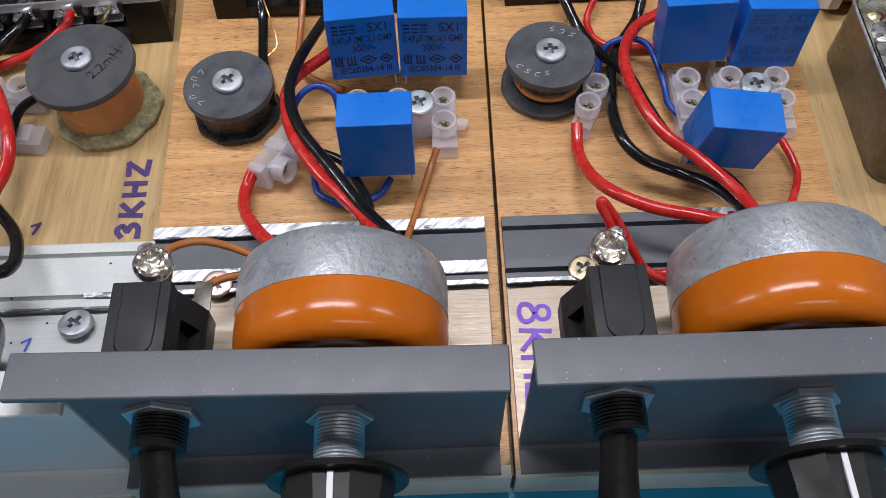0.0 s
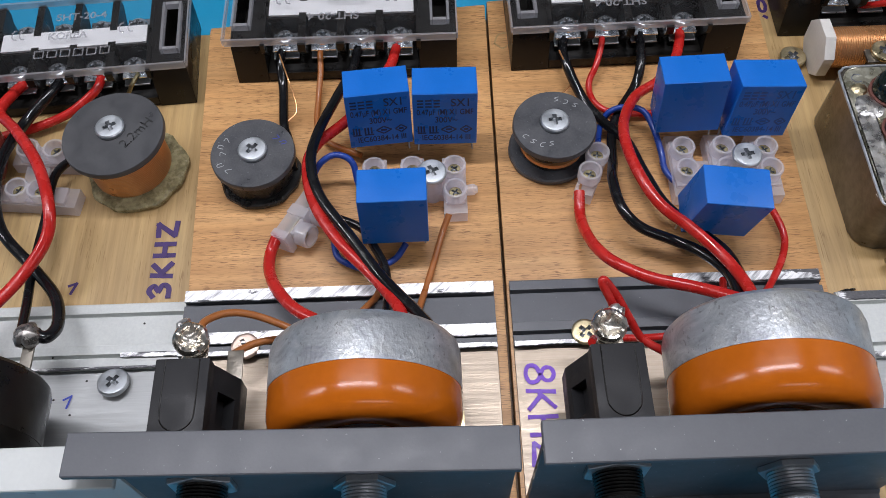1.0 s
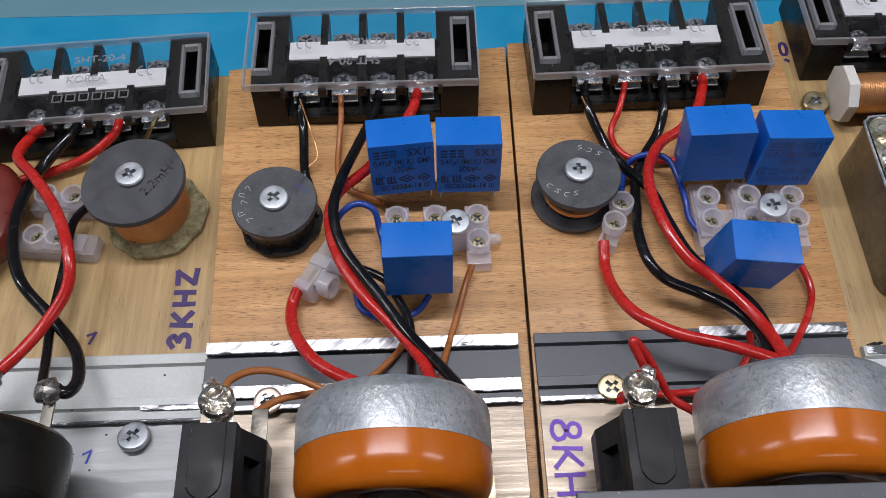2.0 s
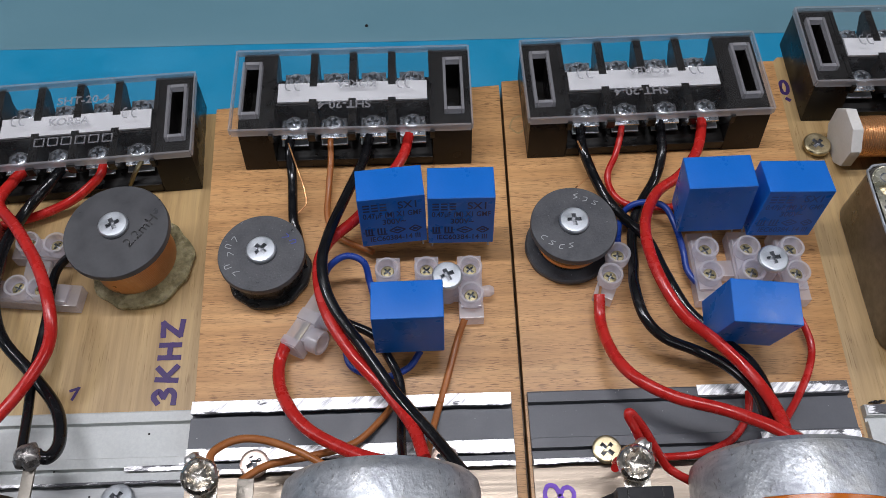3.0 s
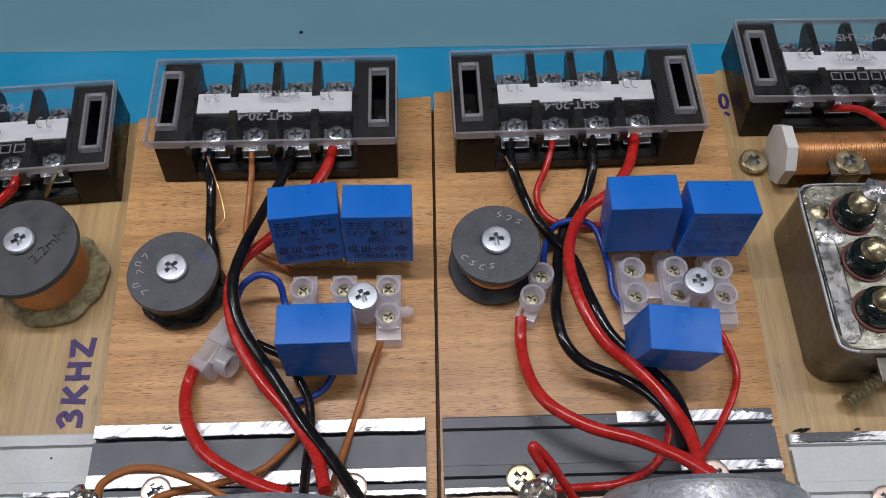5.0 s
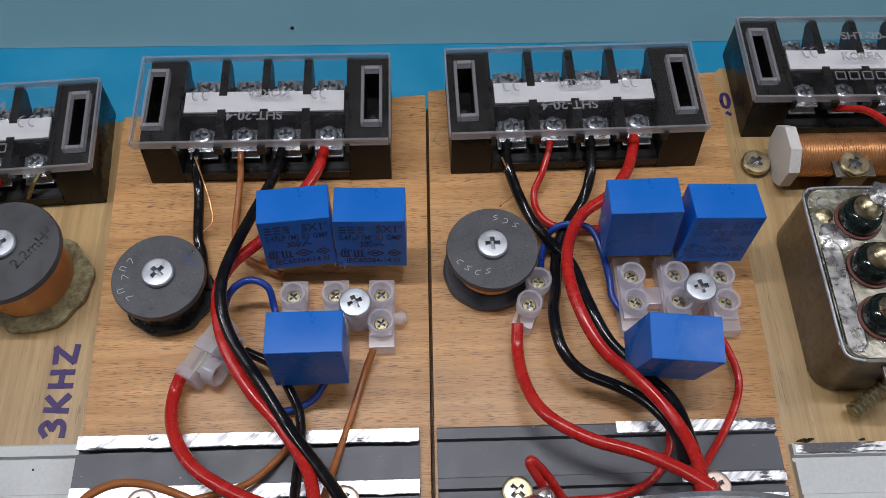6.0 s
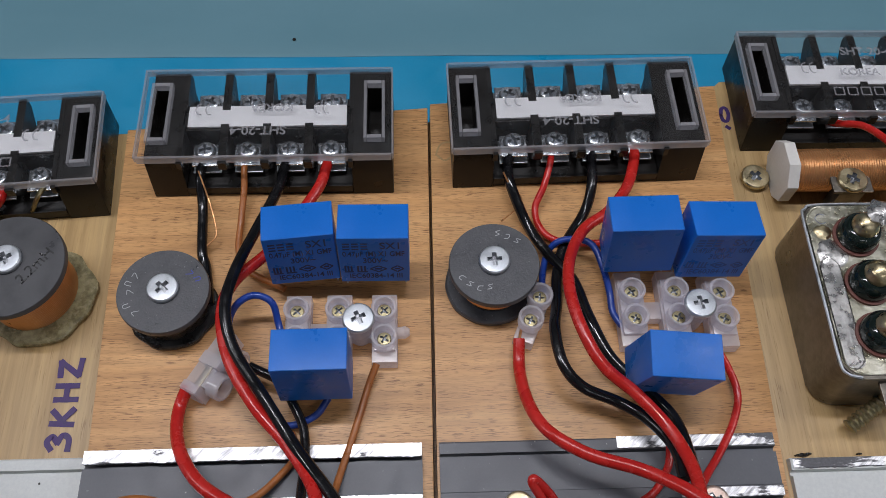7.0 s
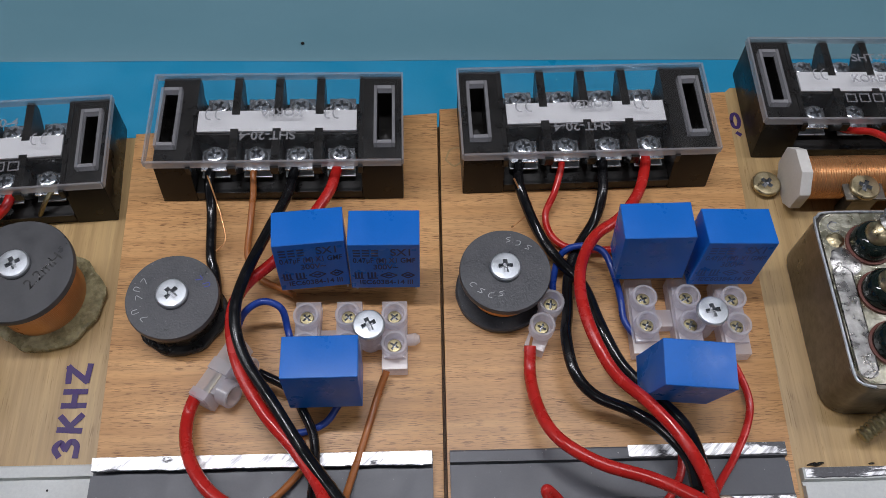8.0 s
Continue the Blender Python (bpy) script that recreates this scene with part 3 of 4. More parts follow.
def terminal_block(x, y, z, turn, flipped, label, foot=(-49.3, 49.3), wide=1.0):
    """A four-way barrier block: origin at the middle of its front foot."""
    t = thing("terminal_block", label, "terminal block", x, y, z, turn, "terminal blocks")
    t.scale.x = wide
    for s in (-1, 1):
        a, b = sorted((foot[0] if s < 0 else foot[1], s * 33.2))
        end = rounded(prism([(0.2, 0.1), (45.4, 0.1), (46.4, 20.8), (4.2, 20.8)], a, b), 0.6, 2)
        well = box(bmesh.new(), *sorted((s * 39.6, s * 45.4)), 13.1, 37.9, 7.0, 22.0)
        part("end_block", carved(end, well), BAKELITE, t)
    part("block_base", block(-33.1, 33.1, 0.7, 44.4, 0.1, 5.4, 0.4), BAKELITE, t)
    part("centre_ridge", block(-33.1, 33.1, 18.5, 30.4, 5.3, 19.9, 0.5), BAKELITE, t)
    for k in range(5):
        w = 1.6 if 0 < k < 4 else 0.9
        px = (k - 2) * 16.6
        for s in (-1, 1):
            yc = 24.0
            part("divider", prism([(yc + s * 4.5, 6.4), (yc + s * 14.5, 6.4), (yc + s * 22.2, 17.0), (yc + s * 22.2, 21.2), (yc + s * 3.4, 21.2), (yc + s * 4.0, 20.0)], px - w, px + w), BAKELITE, t)
    for k in range(4):
        px = (k - 1.5) * 16.6
        for s in (-1, 1):
            yc = 23.0 + s * (11.4 if s < 0 else 13.4)
            part("clamp_plate", block(px - 5.4, px + 5.4, yc - 4.9, yc + 5.2, 11.6, 12.6, 0.3), CHROME, t, "bright steel clamp plate")
            part("contact_bar", block(px - 5.6, px + 5.6, yc - 5.6, yc + 5.4, 7.9, 8.7, 0.25), ZINC, t)
            screw("terminal", CHROME, px, yc + (0.6 if s < 0 else -0.6), 13.4, 17 + 41 * k + 25 * s, parent=t, name="terminal_screw")
            part("screw_washer", lathe([(0, 12.7), (4.9, 12.7), (4.9, 13.4), (0, 13.4)], 20, Matrix.Translation((px, yc + (0.6 if s < 0 else -0.6), 0))), CHROME, t)
    part("label_strip", block(-31.4, 31.4, 19.4, 29.4, 20.0, 21.1, 0.2, 2), PAPER, t, "blank white label strip")
    # clear cover: plate with two windows, four bars round each
    cover = part("cover", block(-36.2, 36.2, 4.1, 45.1, 21.6, 23.8, 0.2, 2), CLEAR, t, "clear plastic cover")
    for s in (-1, 1):
        for x0, x1, y0, y1 in ((36.25, 38.2, 4.1, 45.1), (46.8, 49.2, 4.1, 45.1), (38.2, 46.8, 4.1, 10.9), (38.2, 46.8, 39.4, 45.1)):
            a, b = sorted((s * x0, s * x1))
            part("cover_rim", block(a, b, y0, y1, 21.4, 23.8, 0.35), CLEAR, cover)
        for x0, x1, y0, y1 in ((38.3, 39.5, 11.0, 39.3), (45.5, 46.7, 11.0, 39.3), (39.6, 45.4, 11.0, 12.6), (39.6, 45.4, 37.6, 39.3)):
            a, b = sorted((s * x0, s * x1))
            part("window_rim", block(a, b, y0, y1, 20.9, 24.1, 0.3), FROST if y1 - y0 < 3 else HAZE, cover)
        hole = lathe([(0, 7.02), (2.9, 7.02), (2.9, 9.0), (0, 9.6)], 20, Matrix.Translation((s * 42.5, 25.5, 0)))
        part("well_screw", hole, BAKELITE, t, "dark mounting screw in its well")
    part("cover_front_edge", block(-49.4, 49.2, 2.9, 4.0, 19.9, 23.9, 0.5, 3), HAZE, cover, "hazy moulded front edge")
    part("cover_back_edge", block(-49.4, 49.2, 45.2, 46.4, 20.4, 23.9, 0.5, 3), HAZE, cover, "hazy moulded back edge")
    for x0 in (-50.2, 49.25):
        part("cover_side_edge", block(x0, x0 + 0.8, 3.4, 46.0, 20.4, 23.9, 0.35, 2), HAZE, cover, "hazy moulded edge")
    turned = 180 if flipped else 0
    sgn = -1 if flipped else 1
    for text, ty, size, tx in (("KOREA", 23.5, 5.2, -2), ("SHT-20-4", 34.5, 5.6, 3)):
        lettering("raised_lettering", text, size, EMBOSS, cover, pose(sgn * tx * MM, (25 + sgn * (ty - 25)) * MM, 0.02390, 0, 0, turned), "faint raised lettering", 0.12)
    for k in range(6):
        bx = sgn * (-13 + 5.6 * k)
        yb = 25 - sgn * 11.5
        ring = [(-1.9, -1.9), (1.9, -1.9), (1.9, 1.9), (-1.9, 1.9), (-1.9, -1.9)]
        mark = bmesh.new()
        for (xa, ya), (xb, yb2) in zip(ring, ring[1:]):
            box(mark, min(xa, xb) - 0.25, max(xa, xb) + 0.25, min(ya, yb2) - 0.25, max(ya, yb2) + 0.25, 23.82, 24.05)
        mark.transform(Matrix.Translation((bx, yb, 0)))
        part("raised_mark", mark, CLEAR if flipped else EMBOSS, cover, "raised maker's mark")
    for bx, w in ((-22.5, 5.5), (24.0, 6.5)):
        for side in (-1, 1):
            part("raised_mark", tube([(bx * sgn + w * 0.3 * side, 28.5, 23.9), (bx * sgn + w * 0.3 * side - 1.4, 27.8, 23.9), (bx * sgn + w * 0.3 * side - 1.9, 25.6, 23.9),
                                      (bx * sgn + w * 0.3 * side - 1.2, 23.6, 23.9), (bx * sgn + w * 0.3 * side + 0.3, 23.2, 23.9)], 0.3, 6, 4), EMBOSS, cover, "raised approval mark")
    return t


HAZE = clear("hazy_clear_edge", (0.88, 0.89, 0.90), 0.28, 0.12, 0.07)
FROST = clear("frosted_clear_edge", (0.90, 0.91, 0.92), 0.40, 0.10, 0.08)
EMBOSS = clear("embossed_clear_plastic", (0.82, 0.83, 0.84), 0.24, 0.2, 0.10)
block_a = terminal_block(-159.4, 227.4, -8, 3.6, False, "four-way black terminal block with clear cover and thick wires")
block_b = terminal_block(-43.2, 234.2, 0, 0, True, "four-way black terminal block with clear cover and white strip", foot=(-47.0, 49.6))
block_c = terminal_block(80.8, 237.0, 0, 1.1, True, "black terminal block with clear cover on the oak board's edge", wide=1.022)
block_d = terminal_block(203.5, 253.6, -3, -0.6, False, "four-way black terminal block with clear cover beside a copper spool")

# ---- inductors ----


def inductor(x, y, z, r, top, core_r, core, base_r, base, label, lean=(0, 0), flange=3.0, shift=(0, 0), wob=0.0):
    t = thing("inductor", label, "inductor coil", x, y, z, 0, "inductor coils", tilt=lean)
    h = top - z
    part("lower_flange", lathe([(0, 0.1), (base_r * 0.97, 0.1), (base_r, 0.7), (base_r, 2.3), (base_r * 0.96, 3.0), (0, 3.0)], 48,
                               Matrix.Translation((*shift, 0)), wob, 3), base, t)
    if core is COP:
        turns = int((h - 3.0 - flange) / 1.0)
        prof = [(core_r - 1, 2.9)]
        for i in range(turns):
            z0 = 3.0 + (h - 3.0 - flange) * i / turns
            dz = (h - 3.0 - flange) / turns
            prof += [(core_r - 0.22, z0 + dz * 0.08), (core_r, z0 + dz * 0.5), (core_r - 0.22, z0 + dz * 0.92)]
        part("winding", lathe(prof + [(core_r - 1, h - flange + 0.1)], 56), COP, t, "close-wound copper wire")
    else:
        part("winding", lathe([(core_r, 2.9), (core_r * 1.03, 4), (core_r, (h - flange) * 0.5), (core_r * 1.04, h - flange - 1), (core_r * 0.98, h - flange + 0.1)], 48, None, 0.06, 5),
             core, t, "black tape wrapped winding")
        if base is not TAPE:
            part("copper_turn", lathe([(core_r * 0.99, 5.4), (core_r * 1.06, 5.7), (core_r * 1.045, 6.2), (core_r * 1.06, 6.7), (core_r * 1.045, 7.2), (core_r * 1.06, 7.7), (core_r * 0.99, 8.0)], 40), COP, t, "copper wire showing")
    disc = FERRITE if base is not RESIN else SMOOTH_FERRITE
    part("upper_flange", lathe([(0, h - flange), (r * 0.985, h - flange), (r, h - flange + 0.4), (r, h - 0.5), (r * 0.985, h), (3.0, h), (0, h)], 56, None, 0.006, 8), disc, t, "grey ferrite disc")
    return t


SMOOTH_FERRITE = surf("smooth_grey_ferrite", (0.052, 0.053, 0.057), (0.070, 0.071, 0.076), 90, 0.40, bump=0.15, fine=10)
coil_a = inductor(-133.0, 195.6, -8, 20.6, 18, 16.6, COP, 20.6, RESIN, "large ferrite inductor, bare copper winding on a glued foot", lean=(1.0, -2.0), shift=(2.2, -2.0), wob=0.12)
coil_b = inductor(-77.3, 184.6, 0, 16.8, 16, 14.3, TAPE, 16.4, TAPE, "small ferrite inductor wrapped in black tape", shift=(0.6, -1.0), wob=0.09)
coil_c = inductor(43.8, 192.2, 0, 16.9, 18, 12.6, TAPE, 17.2, FERRITE, "small ferrite inductor with dark flanges and copper turns showing", shift=(-0.6, -0.6), wob=0.03)
screw("pan", ZINC, -135.0, 197.2, 18.1, 10, label="zinc cross-head screw holding the large inductor")
screw("pan", ZINC, -77.2, 185.2, 16.1, 28, label="zinc cross-head screw holding a tape-wrapped inductor")
screw("pan", ZINC, 43.8, 193.0, 18.1, -18, label="zinc cross-head screw holding a small inductor")
lettering("stamped_value", "2.2mH", 6.0, TAPE, coil_a, pose(0.0098, -0.0005, 0.02607, 0, 0, 52), "dark stamped value", 0.02)
for k, (a, dr) in enumerate(((150, 0), (166, 1), (182, -0.5), (205, 1.5), (224, 0), (20, 0.5), (38, -1))):
    rr = 12.2 + dr
    bm = ribbon([[(-0.9, -1.2), (-0.7, 1.1), (0.6, 0.9), (0.5, -0.9)] if k % 2 else [(-0.8, 1.2), (0.9, 1.0), (-0.4, -1.2)]], 0.28, 0)
    bm.transform(pose(rr * math.cos(radians(a)), rr * math.sin(radians(a)), 16.06, 0, 0, a - 90))
    part("scratched_mark", bm, SCRIBE if k < 5 else PENBLUE, coil_b)
for k, (a, dr) in enumerate(((82, 0.8), (64, 0.2), (46, 1.0), (205, 1.2), (222, 0.4), (240, -0.6), (258, -2.2))):
    rr = 12.0 + dr
    bm = ribbon([[(-0.8, 0.9), (0.5, 1.2), (0.7, -0.2), (-0.6, -1.1)] if k % 2 else [(0.8, 1.2), (-0.7, 0.4), (0.8, -0.4), (-0.6, -1.2)]], 0.28, 0)
    bm.transform(pose(rr * math.cos(radians(a)), rr * math.sin(radians(a)), 18.06, 0, 0, a - 90))
    part("scratched_mark", bm, SCRIBE, coil_c)

# ---- blue capacitors ----


def capacitor(x, y, z, turn, tilt, printed, label, h=27.5, w=25.2, d=15.2, ink=INK):
    """A box capacitor: origin at the middle of its underside; the printed side faces -y."""
    t = thing("film_capacitor", label, "capacitor", x, y, z, turn, "blue film capacitors", tilt=tilt)
    part("case", block(-w / 2, w / 2, -d / 2, d / 2, 0, h, 0.55, 3), BLUE, t)
    part("potting", block(-w / 2 + 0.9, w / 2 - 0.9, -d / 2 + 0.9, d / 2 - 0.9, -0.25, 0.1, 0.1, 1), INK, t, "dark resin underside")
    for s in (-1, 1):
        part("lead", tube([(s * 10.8, 0, 0), (s * 10.9, -0.5, -3), (s * 11.2, -2.5, -8.4)], 0.4, 8), ZINC, t, "tinned wire lead")
    if printed:
        front = -d / 2 - 0.03
        rows = (("SX1", 5.6, 6.2, 4.8, 0.86), ("0.47\u00b5F (M) X1 GMF", 4.1, 0, 9.6, 0.66), ("300V~", 4.2, 0.4, 13.8, 0.8), ("IEC60384-14 III", 4.0, 0.4, 23.6, 0.78))
        for text, size, tx, down, squeeze in rows:
            m = pose(tx * MM, front * MM, (h - down) * MM, 90, 0, 0) @ Matrix.Diagonal((squeeze, 1, 1, 1))
            lettering("printed_text", text, size, ink, t, m, "dark blue printed text", 0.06)
        for bx in (-10.8, -7.6, -4.4):
            for dz in (0, 1.6, 3.2):
                part("printed_mark", block(bx, bx + 2.5, front - 0.02, front + 0.02, h - 7.0 + dz, h - 6.2 + dz, 0.01, 1), ink, t)
        for bx, bw in ((-11.0, 3.4), (-6.4, 3.8)):
            for k in range(3):
                part("printed_mark", block(bx + k * bw / 3, bx + k * bw / 3 + 0.7, front - 0.02, front + 0.02, h - 20.4, h - 17.0, 0.01, 1), ink, t)
            part("printed_mark", block(bx, bx + bw, front - 0.02, front + 0.02, h - 21.2, h - 20.5, 0.01, 1), ink, t)
        for bx, bw in ((-1.6, 6.0), (6.0, 4.6)):
            lozenge = [(0, 0), (bw * 0.5, 1.9), (bw, 0), (bw * 0.5, -1.9), (0, 0)]
            for k, ((xa, za), (xb, zb)) in enumerate(zip(lozenge, lozenge[1:])):
                bar = tube([(bx + xa, front, h - 19 + za), (bx + xb, front, h - 19 + zb)], 0.34, 4, 1)
                bmesh.ops.scale(bar, vec=(1, 0.06, 1), space=Matrix.Translation((0, -front, 0)), verts=bar.verts)
                part("printed_mark", bar, ink, t)
            part("printed_mark", block(bx + bw * 0.3, bx + bw * 0.7, front - 0.02, front + 0.02, h - 19.5, h - 18.5, 0.01, 1), ink, t)
    return t


capacitor(-26.6, 196.8, 10.5, 5.0, (-8, 0), True, "blue box capacitor with dark printing, turned slightly")
capacitor(-0.2, 196.4, 10.5, -0.6, (-7, 0), True, "blue box capacitor with dark printing standing beside another")
capacitor(-20.8, 151.2, 10.2, 0.5, (-2, 0), False, "blue box capacitor with a blank face over milky connectors", d=14.8)
capacitor(98.0, 197.8, 12.0, -1.0, (-5, -3), False, "blue box capacitor with a blank face, leaning")
capacitor(124.6, 195.8, 10.0, 0.5, (-6, 3), True, "blue box capacitor with faded printing at the board's edge", ink=FADED)
capacitor(101.0, 151.4, 10.0, -2.5, (7, 7.5), False, "blue box capacitor with a blank face, tilted sideways over connectors", h=25.6, d=15.8)

# ---- milky screw connectors ----


def pole(parent, x, y, turn=0, tubes=(5.6, -5.6), length=27.0, w=9.4):
    m = pose(x, y, 0, 0, 0, turn)
    body = rounded(box(box(bmesh.new(), -w / 2, w / 2, -length / 2, length / 2, 0.1, 6.4), -w / 2 + 0.8, w / 2 - 0.8, -length / 2 + 4, length / 2 - 4, 6.2, 8.2), 0.5, 2)
    body.transform(m)
    p = part("pole_body", body, MILKY, parent)
    for ty in tubes:
        prof = [(3.5, 8.0), (4.7, 8.0), (4.75, 12.6), (4.5, 13.0), (3.8, 13.0), (3.6, 12.7)]
        part("screw_tube", lathe(prof + [(3.5, 8.3)], 24, m @ Matrix.Translation((0, ty, 0))), MILKY, p)
        s = screw("small", OLDBRASS, 0, 0, 0, 0, parent=p, name="clamp_screw")
        s.matrix_local = pose(*(MM * c for c in (m @ Vector((0, ty, 8.7)))), 0, 0, 30 + 47 * ty + turn)
    return p


strip_b = thing("screw_connector", "milky nylon screw connector strip of three poles", "terminal strip", 0, 0, 0, group="screw connectors")
for px, py in ((-29.2, 172.4), (-14.0, 172.4), (2.8, 172.2)):
    pole(strip_b, px, py)
part("web", block(-25, -1, 168.6, 175.0, 0.1, 5.0, 0.5), MILKY, strip_b)
part("broken_stub", lathe([(0, 0), (2.2, 0.2), (2.4, 3), (1.4, 4.6), (0, 4.8)], 12, pose(7.4, 171, 4, 0, 80, 0), 0.2, 2), MILKY, strip_b)
screw("pan", ZINC, -6.2, 171.9, 15.4, 4, label="zinc cross-head screw through the nylon connector strip")
part("spacer", lathe([(0, 0.2), (4.2, 0.2), (4.2, 15.2), (0, 15.2)], 24, Matrix.Translation((-6.2, 171.9, 0))), MILKY, strip_b)
strip_c = thing("screw_connector", "milky nylon screw connector strip with round screw tubes", "terminal strip", 0, 0, 0, group="screw connectors")
for px, py in ((95.4, 178.0), (111.6, 178.0), (128.6, 177.0)):
    pole(strip_c, px, py, 0, (5.2, -5.4), 30, 10.4)
part("web", block(99, 125, 174.0, 181.0, 0.1, 5.0, 0.5), MILKY, strip_c)
screw("pan", ZINC, 118.2, 175.0, 15.4, -12, label="zinc cross-head screw through the nylon connector strip")
part("spacer", lathe([(0, 0.2), (4.2, 0.2), (4.2, 15.2), (0, 15.2)], 24, Matrix.Translation((118.2, 175.0, 0))), MILKY, strip_c)
lone_c = thing("screw_connector", "single milky nylon screw connector beside a small inductor", "terminal strip", 58.6, 177.0, 0.5, -24, group="screw connectors")
pole(lone_c, 0, 0, 0, (5.0, -5.0), 25, 7.6)
lone_b = thing("screw_connector", "single milky nylon screw connector lying on its side", "terminal strip", -61.8, 160.6, 5.0, -30, group="screw connectors", tilt=(0, 78))
pole(lone_b, 0, 0, 0, (5.0, -5.6), 26, 9.0)
part("collar", block(-5.3, 5.3, -1.6, 3.2, 0.0, 8.6, 0.5), MILKY, lone_b)
part("collar", block(-5.0, 5.0, -12.6, -9.4, -0.3, 7.0, 0.5), MILKY, lone_b)
part("clamp_sleeve", lathe([(1.4, -9), (2.5, -9), (2.5, 9), (1.4, 9)], 16, Matrix.Translation((0, 0, 4.0)) @ Matrix.Rotation(radians(-90), 4, "X")), OLDBRASS, lone_b, "brass sleeve inside the nylon")
strip_a = thing("screw_connector", "milky nylon screw connector strip of two poles", "terminal strip", -171, 188, -8, group="screw connectors")
pole(strip_a, 2, 11, 86, (5.6, -5.6), 27)
pole(strip_a, 2, -9, 84, (6.2, -2.8), 34)
part("web", block(-6, 4, -6, 8, 0.1, 5.0, 0.5), MILKY, strip_a)

# ---- rheostats with knobs ----


def rheostat(x, z, r, y0, yb, y1, turn, body_mat, cap_mat, label, knob=True):
    """A round wire-wound pot, its axis along y: front rim y0, seam yb, back y1."""
    t = thing("rheostat", label, "rheostat", x, 0, z, 0, "rheostats")
    turn_m = pose(0, 70, 0, 0, 0, turn) @ pose(0, -70, 0) @ Matrix.Rotation(radians(-90), 4, "X")
    part("ring", lathe([(r * 0.58, y0 + 3.0), (r * 0.62, y0 + 0.8), (r * 0.78, y0), (r * 0.87, y0 + 0.5), (r * 0.935, y0 + 1.9), (r * 0.975, y0 + 4.0), (r * 0.995, y0 + 6.5), (r, y0 + 9.0), (r, yb), (r * 0.6, yb)], 72, turn_m), body_mat, t)
    part("back_cap", lathe([(r * 0.6, yb + 0.05), (r * 1.004, yb + 0.05), (r * 1.006, y1 - 5.0), (r * 0.985, y1 - 2.2), (r * 0.93, y1 - 0.5), (r * 0.84, y1), (0, y1)], 72, turn_m), cap_mat, t)
    part("hub", lathe([(0, 54.5), (r * 0.34, 54.5), (r * 0.36, y0 + 6), (r * 0.6, y0 + 8), (0, y0 + 8)], 40, turn_m), CERAMIC, t, "pale ceramic hub")
    flat = Matrix.Rotation(radians(-90), 4, "X")
    thread = [(0, 28.0), (6.2, 28.0)]
    for k in range(27):
        thread += [(6.9, 28.4 + k), (6.5, 28.9 + k)]
    part("bush", lathe(thread + [(0, 55.6)], 32, flat), ZINC, t, "threaded zinc bush")
    part("nut", lathe([(0, 44.6), (9.0, 44.6), (9.4, 44.9), (9.4, 46.4), (0, 46.4)], 6, flat), ZINC, t)
    if knob:
        kb = part("knob", lathe([(0, 5), (12.5, 5), (13.4, 6), (14.4, 22), (15.2, 27.4), (0, 27.4)], 10, flat), BAKELITE, t, "faceted black knob")
        part("knob_skirt", lathe([(0, 27.5), (18.4, 27.5), (18.8, 28.0), (18.4, 29.2), (0, 29.2)], 48, flat), BAKELITE, kb)
        # whitish reflection along the knob, modelled as a white bar
        part("knob_reflection", block(-1.0, 0.6, 5.0, 27.0, 13.6, 14.6, 0.1, 1), PAPER, kb, "white line put in for the knob's reflection")
    return t


pot_b = rheostat(-29.4, 35.5, 30.6, 58.0, 73.6, 90.8, 0, ORANGE, GALV, "orange glazed rheostat with a galvanised cap and black knob")
pot_c = rheostat(98.2, 35.5, 31.6, 58.0, 74.6, 92.4, -3.0, ORANGE, GALV, "orange glazed rheostat with a shiny galvanised cap")
pot_a = rheostat(-167.0, 28.0, 31.5, 58.5, 66.0, 88.0, 0, BAKELITE, BAKELITE, "black round potentiometer with soldered lugs behind the white angle", knob=False)
part("tag", block(28.5, 31.0, 60, 67, -6, 2, 0.3), BRASS, pot_b, "small brass tag")

# ---- toggle switches ----


